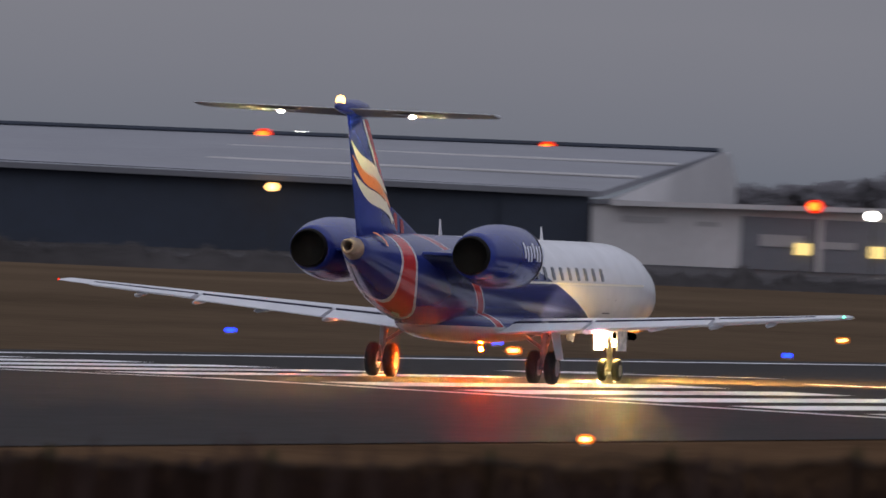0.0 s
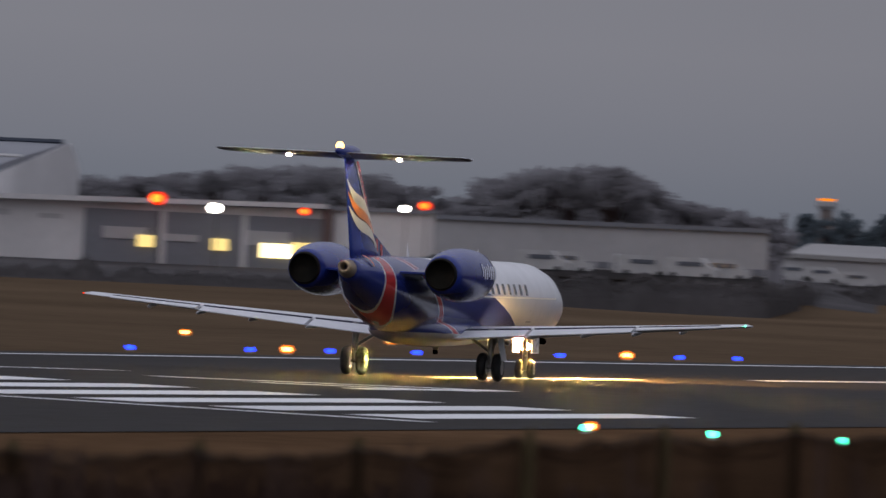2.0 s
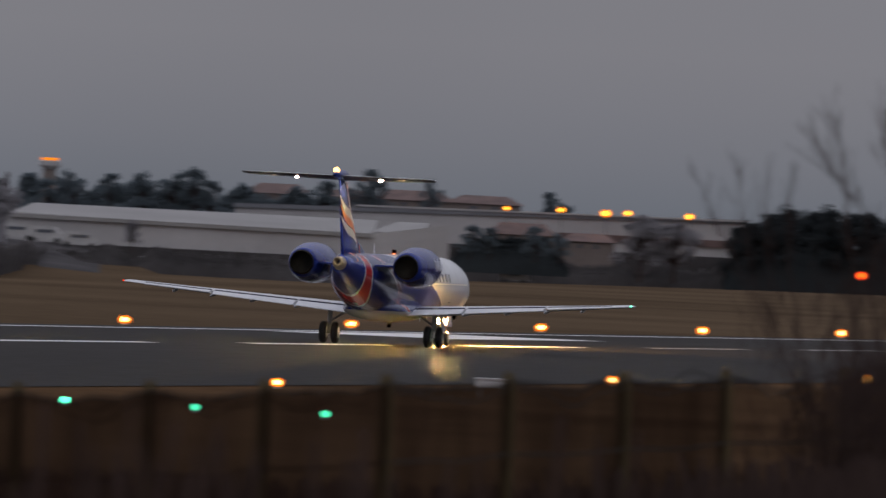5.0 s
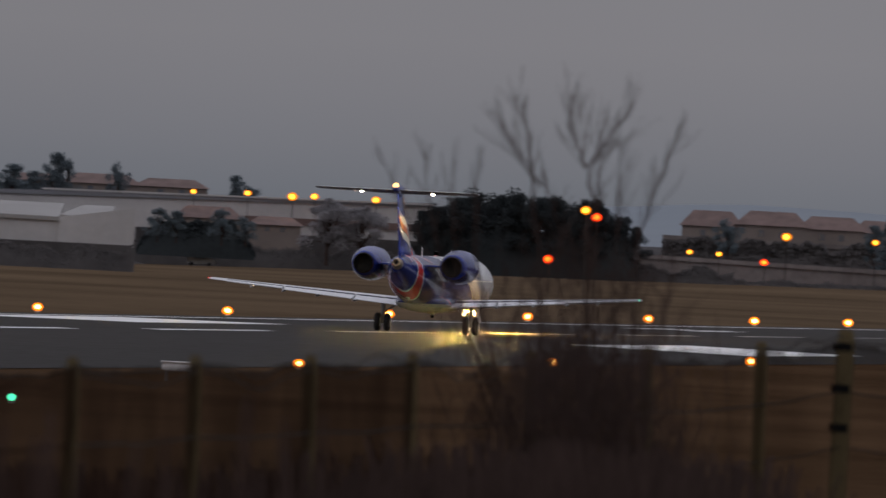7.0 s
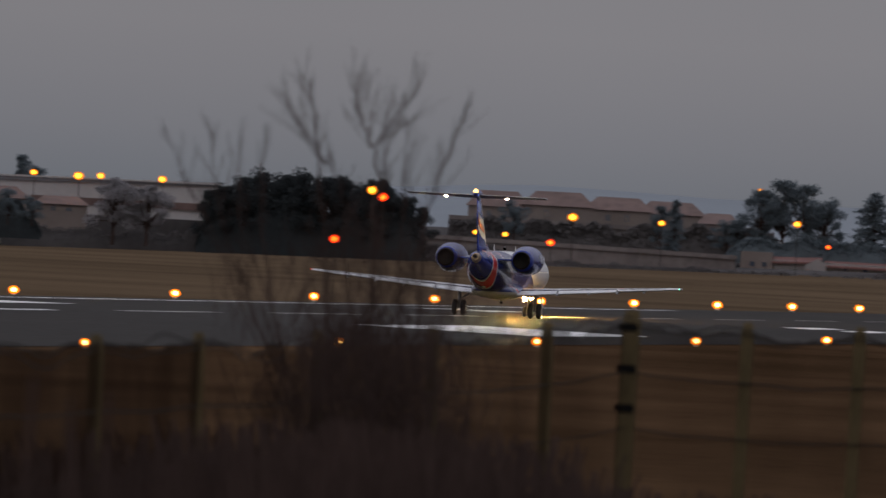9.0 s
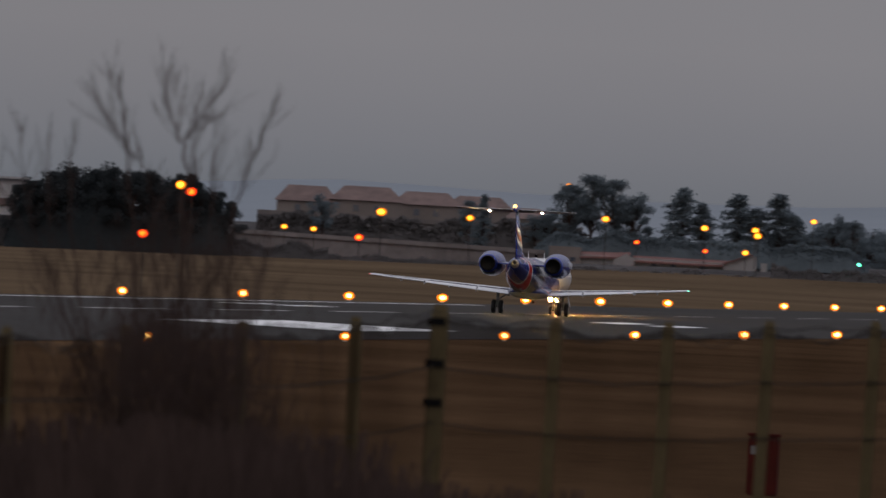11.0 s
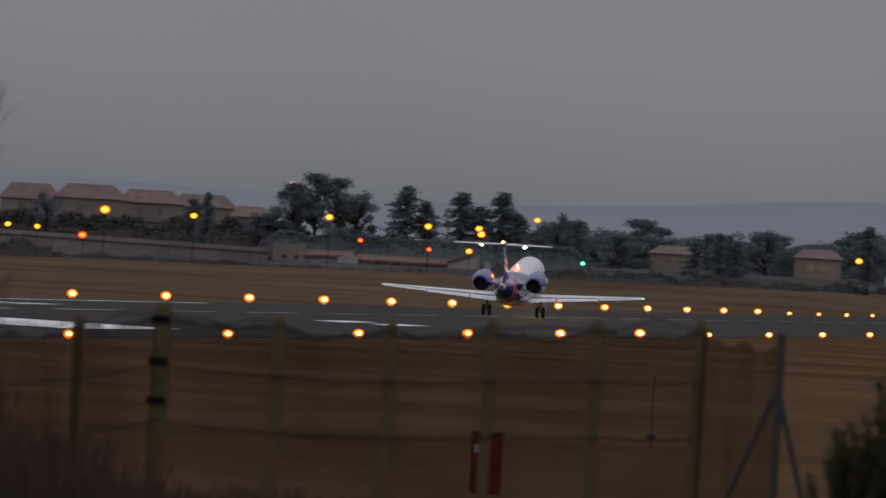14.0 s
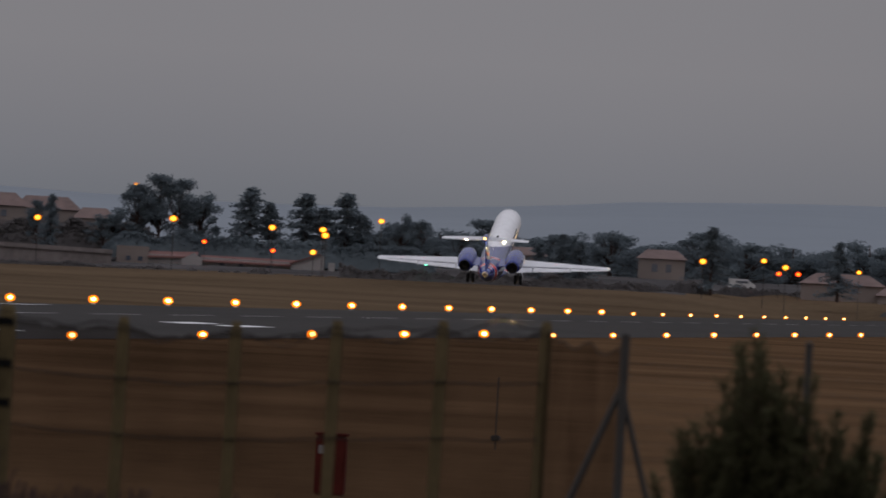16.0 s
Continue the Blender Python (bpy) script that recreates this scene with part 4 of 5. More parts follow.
def netting(k, end=None):
    """A slack sheet of dark netting from post to post, its upper edge hanging in folds."""
    nt = thing("fence_netting", (0, 0, 0), "slack dark netting hung between wooden fence posts", "netting", "netting of the fence")
    (p, hp), (q, hq) = tops[k], end or tops[k + 1]
    bm = bmesh.new()
    cols = []
    for i in range(25):
        u = i / 24
        slack = math.sin(math.pi * u) ** 0.5 * (0.45 if k < 15 else 1.0)
        top = hp * (1 - u) + hq * u - 0.04 - slack * (0.10 + 0.09 * noise.noise((k * 7 + u * 4.5, 3, 1)) + 0.04 * noise.noise((k * 9 + u * 14, 6, 1)))
        col = []
        for j in range(7):
            v = j / 6
            z = top * (1 - v) + 0.95 * v
            # western sheets hang in front of the posts to fit the camera's view
            out = (-0.14 if k < 15 else 0.06) + 0.05 * noise.noise((k * 5 + u * 6, v * 4, 2))
            col.append(bm.verts.new((p.x * (1 - u) + q.x * u, p.y * (1 - u) + q.y * u + out, z)))
        cols.append(col)
    for a, b in zip(cols, cols[1:]):
        for j in range(6):
            bm.faces.new((a[j], b[j], b[j + 1], a[j + 1]))
    rope = loft([[(c[0].co.x, c[0].co.y + 0.006 * math.cos(n * math.tau / 5), c[0].co.z + 0.006 * math.sin(n * math.tau / 5)) for n in range(5)] for c in cols])
    part("sheet", bm, THICKNET if k < 15 else NETTING, nt, "", True)
    part("hem_rope", rope, WIRE, nt, "dark rope along the upper edge")
    return nt


for k in range(len(tops) - 1):
    netting(k)
netting(len(tops) - 1, (polar(3.74, 100), rise(-0.215, 100)))

# steel corner post with two braces
cp = polar(3.74, 100)
corner = thing("corner_post", (cp.x, cp.y, ground_z(cp.x, cp.y)), "grey steel corner post with two slanting braces", "fence post")
zc = corner.location.z
part("post", tube((0, 0, -0.3), (0, 0, rise(-0.205, 100) - zc), 0.032, 0.032, 10), DARKSTEEL, corner)
part("cap", ball((0, 0, rise(-0.205, 100) - zc), 0.036, 0.6, 2), DARKSTEEL, corner)
part("brace", tube((0, 0, rise(-0.41, 100) - zc), (-0.95, 0.2, -0.3), 0.026, 0.026, 8), DARKSTEEL, corner)
part("brace", tube((0.01, 0, rise(-0.47, 100) - zc), (0.62, 0.2, -0.3), 0.022, 0.022, 8), DARKSTEEL, corner)
sp = polar(2.974, 98)
steel = thing("steel_post", (sp.x, sp.y, ground_z(sp.x, sp.y)), "thin steel fence post behind the shrub", "fence post")
part("post", tube((0, 0, -0.3), (0, 0, rise(-0.2, 98) - steel.location.z), 0.026, 0.026, 10), DARKSTEEL, steel)
part("cap", ball((0, 0, rise(-0.2, 98) - steel.location.z), 0.03, 0.6, 2), DARKSTEEL, steel)
mesh_fence = thing("mesh_fence", (0, 0, 0), "thin wire mesh fence beside the corner post", "fence")
for k in range(12):
    a, b = polar(3.74, 100), polar(2.2, 96)
    z = rise(-0.25, 100) - 0.115 * k
    part("wire", tube((a.x, a.y, z), (b.x, b.y, z - 0.05), 0.0015, None, 4), DARKSTEEL, mesh_fence)


def branch(bm, a, way, length, r, depth, rng, spread=0.5):
    """A limb that forks into thinner ones."""
    steps = 4
    p = Vector(a)
    for i in range(steps):
        way = (way + Vector((rng.normal() * 0.06, rng.normal() * 0.06, 0.03))).normalized()
        q = p + way * length / steps
        tube(p, q, r * (1 - 0.18 * i / steps), r * (1 - 0.18 * (i + 1) / steps), 5, bm)
        if depth > 0 and i > 0:
            for _ in range(1 if rng.uniform() < 0.75 else 2):
                side = Vector((rng.normal(), rng.normal(), abs(rng.normal()) * 0.4)).normalized()
                branch(bm, q, (way + side * spread).normalized(), length * rng.uniform(0.25, 0.42), r * 0.5, depth - 1, rng, spread)
        p = q


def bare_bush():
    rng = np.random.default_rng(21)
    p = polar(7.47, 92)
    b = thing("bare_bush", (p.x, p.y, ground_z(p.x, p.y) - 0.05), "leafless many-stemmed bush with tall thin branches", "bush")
    # stem lines are shaped to fit the camera's view
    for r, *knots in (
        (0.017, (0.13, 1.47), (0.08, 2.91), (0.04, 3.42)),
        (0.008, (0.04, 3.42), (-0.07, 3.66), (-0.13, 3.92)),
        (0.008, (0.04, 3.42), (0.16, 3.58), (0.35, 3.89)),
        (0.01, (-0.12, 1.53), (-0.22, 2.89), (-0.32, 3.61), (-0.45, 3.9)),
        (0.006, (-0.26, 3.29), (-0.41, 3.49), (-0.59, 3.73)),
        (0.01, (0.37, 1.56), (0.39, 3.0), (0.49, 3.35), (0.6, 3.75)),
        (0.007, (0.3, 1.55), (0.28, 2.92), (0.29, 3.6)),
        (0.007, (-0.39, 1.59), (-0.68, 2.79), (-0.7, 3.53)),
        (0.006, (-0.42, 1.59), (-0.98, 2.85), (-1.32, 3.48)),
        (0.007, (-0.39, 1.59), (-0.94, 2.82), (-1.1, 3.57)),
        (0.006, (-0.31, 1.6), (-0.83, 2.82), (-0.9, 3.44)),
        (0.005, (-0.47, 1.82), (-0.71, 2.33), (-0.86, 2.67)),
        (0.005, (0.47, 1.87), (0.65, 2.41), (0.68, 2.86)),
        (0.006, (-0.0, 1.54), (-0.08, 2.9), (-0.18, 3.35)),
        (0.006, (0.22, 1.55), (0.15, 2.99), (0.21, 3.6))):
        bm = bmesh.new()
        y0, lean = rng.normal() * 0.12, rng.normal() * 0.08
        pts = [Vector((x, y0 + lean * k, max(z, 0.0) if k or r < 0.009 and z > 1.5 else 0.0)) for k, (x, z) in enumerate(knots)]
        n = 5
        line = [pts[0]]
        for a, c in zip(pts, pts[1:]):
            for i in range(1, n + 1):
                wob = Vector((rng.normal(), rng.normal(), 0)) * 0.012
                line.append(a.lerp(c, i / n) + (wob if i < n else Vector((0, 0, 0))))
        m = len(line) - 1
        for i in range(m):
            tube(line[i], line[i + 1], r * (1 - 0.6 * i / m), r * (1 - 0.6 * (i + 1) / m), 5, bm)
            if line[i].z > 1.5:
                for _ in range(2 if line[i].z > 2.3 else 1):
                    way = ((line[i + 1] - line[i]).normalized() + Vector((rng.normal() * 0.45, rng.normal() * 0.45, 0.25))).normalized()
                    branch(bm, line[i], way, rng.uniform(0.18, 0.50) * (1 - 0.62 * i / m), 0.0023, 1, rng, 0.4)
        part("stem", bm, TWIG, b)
    pts, faces = [], []
    for k in range(6600):
        high = k % 4 == 0
        x = rng.normal() * (0.42 if high else 0.36) + 0.10
        top = max(0.4, (2.95 if high else 2.22) - abs(x) * 0.7 + 0.3 * noise.noise((x * 3, 0, 4)))
        z = rng.uniform(0, 1) ** 0.8 * top
        y = rng.normal() * 0.35
        dx, dz, w = rng.normal() * 0.11, rng.uniform(0.10, 0.34), rng.uniform(0.0015, 0.0045)
        i = len(pts)
        pts += [(x - w, y, z), (x + w, y, z), (x + dx + w * 0.4, y, z + dz), (x + dx - w * 0.4, y, z + dz)]
        faces.append((i, i + 1, i + 2, i + 3))
    tw = cloud("twig_mass", pts, faces, TWIG, b)
    tw["kind"] = "stuff"
    return b


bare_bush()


def brush(name, az0, az1, dist, table, count, material, label, seed):
    """Dry stalks and brambles in front of the fence."""
    rng = np.random.default_rng(seed)
    s = thing(name, (0, 0, 0), label, "brush", "", "stuff")
    pts, faces = [], []
    for k in range(count):
        az = rng.uniform(az0, az1)
        d = dist + rng.uniform(-10, 6)
        p = polar(az, d)
        z0 = ground_z(p.x, p.y)
        top = rise(lerp(az, table), d) - z0
        h = top * (0.35 + 0.65 * rng.uniform()) + 0.14 * noise.noise((az * 5.0, 1, seed))
        lx, ly, w = rng.normal() * 0.22, rng.normal() * 0.1, rng.uniform(0.006, 0.02)
        i = len(pts)
        pts += [(p.x - w, p.y, z0 - 0.05), (p.x + w, p.y, z0 - 0.05), (p.x + lx + w * 0.5, p.y + ly, z0 + h), (p.x + lx - w * 0.5, p.y + ly, z0 + h)]
        faces.append((i, i + 1, i + 2, i + 3))
    cloud("stalks", pts, faces, material, s)


brush("dry_brush", 6.2, 18.0, 88, [(6.2, -1.0), (6.7, -0.80), (7.2, -0.71), (7.8, -0.75), (8.4, -0.84), (9.0, -0.94), (12, -0.96), (15, -0.98), (18, -0.98)], 26000, TWIG, "dark dry brambles and stalks along the bank", 31)
brush("dry_brush", 1.5, 6.4, 88, [(1.5, -0.94), (4.5, -0.97), (6.4, -0.98)], 5000, TWIG, "thin dry stalks along the bank", 32)

# stalks added close by; out of focus they darken the lower field
brush("veil_stalks", 7.6, 19.0, 40, [(7.6, -0.95), (8.4, -0.66), (11, -0.70), (13, -0.82), (19, -0.84)], 900, TWIG, "sparse tall dry stalks close by, added as a dark veil", 33)

# evergreen shrub beside the corner post: upright feathery sprays in three lobes
rng = np.random.default_rng(41)
sp = polar(3.07, 95)
shrub = thing("evergreen_shrub", (sp.x, sp.y, ground_z(sp.x, sp.y)), "dark dull green feathery evergreen shrub", "shrub")
bm = bmesh.new()
pts, faces = [], []
for cx, high, wide, n in ((-0.14, 2.52, 0.34, 60), (0.02, 2.15, 0.50, 64), (0.52, 1.85, 0.30, 44), (-0.50, 1.75, 0.32, 40), (0.1, 1.55, 0.85, 70)):
    for k in range(n):
        a, r = rng.uniform(0, math.tau), wide * rng.uniform(0.02, 1.0) ** 0.6
        tip = np.array((cx + r * math.cos(a), r * 0.8 * math.sin(a), high * (1 - 0.42 * (r / wide) ** 2) * rng.uniform(0.82, 1.06)))
        base = np.array((cx * 0.5 + r * 0.4 * math.cos(a), r * 0.3 * math.sin(a), 0.0))
        tube(tuple(base), tuple(tip), 0.012, 0.002, 4, bm)
        m = 420
        s = rng.uniform(0.12, 1.0, m)
        c = base * (1 - s)[:, None] + tip * s[:, None]
        way = rng.normal(size=(m, 3)) * (0.55, 0.55, 0.25) + (0, 0, 0.75)
        way /= np.linalg.norm(way, axis=1)[:, None]
        ln = rng.uniform(0.05, 0.17, m) * (1.1 - 0.5 * s)
        side = np.cross(way, rng.normal(size=(m, 3)))
        side /= np.linalg.norm(side, axis=1)[:, None]
        w = rng.uniform(0.004, 0.010, m)[:, None]
        q = np.stack([c - side * w * 0.5, c + way * (ln * 0.5)[:, None] - side * w, c + way * ln[:, None], c + way * (ln * 0.5)[:, None] + side * w], 1).reshape(-1, 3)
        i0 = len(pts)
        pts += q.tolist()
        faces += [(i0 + 4 * i, i0 + 4 * i + 1, i0 + 4 * i + 2, i0 + 4 * i + 3) for i in range(m)]
shrub.scale = (1.22, 1.22, 1.0)
stems = part("stem_mass", bm, TWIG, shrub)
stems["kind"] = "stuff"
foliage = cloud("foliage", pts, faces, SHRUB, shrub)
foliage["kind"] = "stuff"

# small things in the field
p = polar(9.09, 371)
unit = thing("approach_light_unit", (p.x, p.y, 0), "pale twin-lens approach slope unit on short legs", "light unit")
part("housing", a_box(-0.42, -0.3, 0.28, 0.42, 0.3, 0.50, 0.03), PALEWALL, unit)
part("hood", a_box(-0.45, -0.34, 0.50, 0.45, 0.34, 0.54, 0.01), PALEWALL, unit)
for x in (-0.33, 0.33):
    part("leg", tube((x, 0, -0.1), (x, 0, 0.3), 0.04), LEG, unit)
p = polar(4.94, 228)
cab = thing("red_cabinet", (p.x, p.y, 0), "faded red cabinet with a pale panel standing in the grass", "cabinet")
part("body", a_box(-0.25, -0.2, 0.0, 0.25, 0.2, 0.98, 0.03), DULLRED, cab)
part("cap", a_box(-0.28, -0.22, 0.98, 0.28, 0.22, 1.03, 0.02), DULLRED, cab)
part("pale_panel", a_box(-0.20, -0.212, 0.68, -0.08, -0.2, 0.82, 0.004), LIMEWASH, cab, "pale panel")
p = polar(4.26, 300)
peg = thing("marker_peg", (p.x, p.y, 0), "thin dark marker peg in the grass", "post")
part("peg", tube((0, 0, -0.1), (0, 0, 1.6), 0.016), DARKSTEEL, peg)
part("box", a_box(-0.10, -0.1, 0.2, 0.10, 0.1, 0.32, 0.02), DARKSTEEL, peg)
p = polar(12.576, 860)
bar = thing("red_barrier", (p.x, p.y, ground_z(p.x, p.y)), "low red barrier board in the grass", "barrier")
part("board", a_box(-1.2, -0.05, 0.15, 1.2, 0.05, 0.75, 0.02), DULLRED, bar)
for x in (-0.9, 0.9):
    part("foot", a_box(x - 0.06, -0.25, -0.1, x + 0.06, 0.25, 0.16, 0.01), LEG, bar)


# parked vans by the sheds
def build_van():
    v = thing("parked_van", (0, 0, 0), "pale parked van in front of the long shed", "van", "parked vans")
    part("body", loft([[(x, -0.9, z), (x, 0.9, z), (x, 0.8, z + h), (x, -0.8, z + h)] for x, z, h in ((-2.4, 0.4, 1.6), (-2.3, 0.35, 1.75), (1.0, 0.35, 1.75), (1.7, 0.35, 1.1), (2.5, 0.4, 0.65))]), VANPAINT, v)
    part("window", a_box(-1.2, -0.915, 1.3, 1.1, -0.83, 1.7, 0.02), PANE, v)
    for x in (-1.6, 1.6):
        part("wheel", tube((x, -0.95, 0.35), (x, -0.7, 0.35), 0.35, 0.35, 14), RUBBER, v)
    return v


# platform added to raise the vans to fit the camera's view
dock = block("van_platform", 12.24, 11.25, 1212, -0.036, -0.036, 16, STONE, "low dark platform added to lift the vans into view", "dock", STONE)
van = build_van()
spots = [(12.15, 1220), (12.06, 1221), (11.74, 1220), (11.53, 1219), (11.40, 1221), (11.11, 1692), (10.98, 1692), (10.84, 1692), (10.50, 1692), (9.02, 2318), (3.27, 2452)]
for k, (az, d) in enumerate(spots):
    p = polar(az, d)
    z = rise(-0.036, 1212) if 1215 < d < 1225 else ground_z(p.x, p.y)
    m = Matrix.LocRotScale((p.x, p.y, z), Euler((0, 0, 0.2 * (k % 3))), (0.95, 0.95, 0.95))
    if k == 0:
        van.matrix_basis = m
    else:
        copy_thing(van, m @ Matrix.Diagonal((*[1 / v for v in van.scale], 1)))

# ---- the airliner ----
def livery():
    """White front, blue rear with a slanting border, and two red bands edged in white; painted in the hull's own metres."""
    m = bpy.data.materials.new("airliner_livery")
    m.use_nodes = True
    n, l = m.node_tree.nodes, m.node_tree.links
    p = n["Principled BSDF"]
    co, sep = n.new("ShaderNodeTexCoord"), n.new("ShaderNodeSeparateXYZ")
    l.new(co.outputs["Object"], sep.inputs[0])

    def op(kind, a, b=0.0):
        q = n.new("ShaderNodeMath")
        q.operation = kind
        for i, v in enumerate((a, b)):
            if isinstance(v, (int, float)):
                q.inputs[i].default_value = v
            else:
                l.new(v, q.inputs[i])
        return q.outputs[0]

    def mix(fac, a, b):
        q = n.new("ShaderNodeMixRGB")
        l.new(fac, q.inputs[0])
        for i, v in ((1, a), (2, b)):
            if isinstance(v, tuple):
                q.inputs[i].default_value = (*v, 1)
            else:
                l.new(v, q.inputs[i])
        return q.outputs[0]

    y, z = sep.outputs[1], sep.outputs[2]
    drop = op("SUBTRACT", 3.55, z)
    border = op("ADD", op("MULTIPLY", drop, 5.3), -1.4)
    blue = op("LESS_THAN", y, border)
    low = op("MAXIMUM", op("SUBTRACT", 2.75, z), 0.0)
    band1 = op("ABSOLUTE", op("SUBTRACT", y, op("ADD", op("MULTIPLY", op("MULTIPLY", low, low), 1.1), -8.0)))
    band2 = op("ABSOLUTE", op("SUBTRACT", y, op("ADD", op("MULTIPLY", drop, 2.0), -5.6)))
    col = mix(blue, (0.80, 0.80, 0.82), (0.018, 0.030, 0.17))
    for b, w in ((band1, 0.36), (band2, 0.26)):
        col = mix(op("LESS_THAN", b, w + 0.10), col, (0.55, 0.53, 0.55))
        col = mix(op("LESS_THAN", b, w), col, (0.45, 0.035, 0.035))
    belly = op("LESS_THAN", z, op("ADD", op("MULTIPLY", op("MAXIMUM", op("SUBTRACT", -5.2, y), 0.0), 0.2), 1.36))
    col = mix(belly, col, (0.55, 0.53, 0.50))
    grime = n.new("ShaderNodeTexNoise")
    grime.inputs["Scale"].default_value, grime.inputs["Detail"].default_value = 1.3, 5
    l.new(co.outputs["Object"], grime.inputs["Vector"])
    tone = n.new("ShaderNodeMapRange")
    tone.inputs[3].default_value, tone.inputs[4].default_value = 0.82, 1.1
    l.new(grime.outputs[0], tone.inputs[0])
    fin = n.new("ShaderNodeMixRGB")
    fin.blend_type = "MULTIPLY"
    fin.inputs[0].default_value = 1
    l.new(col, fin.inputs[1])
    l.new(tone.outputs[0], fin.inputs[2])
    l.new(fin.outputs[0], p.inputs["Base Color"])
    p.inputs["Roughness"].default_value = 0.2
    return m


LIVERY = livery()
HULL = [(17.1, 0.05, 2.02), (16.95, 0.24, 2.03), (16.6, 0.46, 2.06), (16.0, 0.70, 2.14), (15.2, 0.90, 2.24), (14.2, 1.05, 2.33), (13.0, 1.13, 2.39), (11.5, 1.14, 2.40)]
HULL += [(11.5 - 1.25 * k, 1.14, 2.40) for k in range(1, 13)]
HULL += [(-4.4, 1.12, 2.42), (-5.4, 1.07, 2.48), (-6.4, 0.98, 2.57), (-7.4, 0.86, 2.69), (-8.4, 0.70, 2.83), (-9.3, 0.52, 2.97), (-10.0, 0.36, 3.07), (-10.35, 0.27, 3.12)]


def wing_ring(x, lead, chord, z, thick, back=1.0, n=9, camber=0.02, under=0.8):
    """One aerofoil section across the wing at x, cut off at back of its chord."""
    up, down = [], []
    for k in range(n):
        s = back * (k / (n - 1)) ** 1.5
        t = thick * chord * 5 * (0.2969 * math.sqrt(s) - 0.126 * s - 0.3516 * s * s + 0.2843 * s ** 3 - 0.1 * s ** 4)
        up.append((x, lead - s * chord, z + t + camber * chord * math.sin(math.pi * s)))
        down.append((x, lead - s * chord, z - t * under + camber * chord * math.sin(math.pi * s)))
    return up + down[:0:-1]


def wing_at(x):
    """Leading edge, chord and height of the wing at distance x from the middle."""
    lead = 3.9 - (x - 0.9) * 0.475
    trail = -1.0 if x < 3.3 else -1.0 - (x - 3.3) * 0.10
    return lead, lead - trail, 1.27 + (x - 0.9) * 0.080


def build_airliner():
    plane = thing("airliner", (RUNWAY_X, 325, 0.2), "blue and white twin-engine regional jet with red tail bands, gear down", "airplane")
    hull = part("fuselage", loft([ring(y, r, z) for y, r, z in HULL]), LIVERY, plane, "white fuselage with glossy blue rear and red bands", True)
    part("exhaust_cone", loft([ring(-10.35, 0.27, 3.12, 20), ring(-10.75, 0.20, 3.16, 20), ring(-10.9, 0.17, 3.18, 20), ring(-10.88, 0.11, 3.18, 20), ring(-10.3, 0.10, 3.15, 20)]), CONE, hull, "tan heat-stained exhaust cone", True)
    part("belly_fairing", loft([ring(y, w, z, 24, hgt) for y, w, z, hgt in ((5.6, 0.2, 1.45, 0.1), (4.8, 0.85, 1.42, 0.32), (3.0, 1.22, 1.40, 0.44), (0.0, 1.30, 1.38, 0.46), (-2.0, 1.22, 1.40, 0.44), (-3.6, 0.8, 1.46, 0.34), (-4.4, 0.2, 1.52, 0.12))]), LIVERY, hull, "", True)
    for k in range(15):
        for s in (1, -1):
            y = 8.9 - 0.79 * k
            bm = bmesh.new()
            c = [(s * 1.102, y + 0.115 * math.copysign(abs(math.cos(a)) ** 0.6, math.cos(a)), 2.72 + 0.165 * math.copysign(abs(math.sin(a)) ** 0.6, math.sin(a))) for a in [i * math.tau / 14 for i in range(14)]]
            rim = [bm.verts.new((s * (abs(q[0]) - (q[2] - 2.72) * 0.30), q[1], q[2])) for q in c]
            deep = [bm.verts.new((v.co.x - s * 0.05, v.co.y, v.co.z)) for v in rim]
            for v in rim:
                v.co.x += s * 0.012
            for i in range(14):
                bm.faces.new((rim[i], rim[(i + 1) % 14], deep[(i + 1) % 14], deep[i]))
            bm.faces.new(rim)
            part("cabin_window", bm, PANE, hull)
    for s in (1, -1):
        bm = bmesh.new()
        for y0, y1, z0, z1 in ((10.45, 9.7, 3.14, 3.17), (10.45, 9.7, 1.75, 1.78), (10.47, 10.43, 1.76, 3.16), (9.71, 9.67, 1.76, 3.16)):
            for kz in range(4):
                za, zb = z0 + (z1 - z0) * kz / 4, z0 + (z1 - z0) * (kz + 1) / 4
                def side(z):
                    return s * (math.sqrt(max(1.13 ** 2 - (z - 2.39) ** 2, 0.01)) + 0.006)
                bm.faces.new([bm.verts.new(q) for q in ((side(za), y0, za), (side(za), y1, za), (side(zb), y1, zb), (side(zb), y0, zb))])
        part("cabin_door", bm, SEAM, hull, "door outline on the white fuselage")
        bm = bmesh.new()
        for y0, y1, zz in ((13.0, -1.5, 2.46), ):
            for k in range(16):
                ya, yb = y0 + (y1 - y0) * k / 16, y0 + (y1 - y0) * (k + 1) / 16
                bm.faces.new([bm.verts.new(q) for q in ((s * 1.150, ya, zz), (s * 1.150, yb, zz), (s * 1.148, yb, zz + 0.05), (s * 1.148, ya, zz + 0.05))])
        # cream puts the landing light's gleam into the stripe's colour
        part("waist_stripe", bm, CREAM, hull, "thin waist stripe, cream for the landing light on it")
    for y, hgt in ((7.0, 0.34), (-2.6, 0.40), (2.2, 0.25)):
        part("antenna", loft([[(-0.015, y + 0.12, 3.53), (0.015, y + 0.12, 3.53), (0.015, y - 0.12, 3.53), (-0.015, y - 0.12, 3.53)], [(-0.008, y - 0.06, 3.53 + hgt), (0.008, y - 0.06, 3.53 + hgt), (0.008, y - 0.14, 3.53 + hgt), (-0.008, y - 0.14, 3.53 + hgt)]]), WHITE, hull)
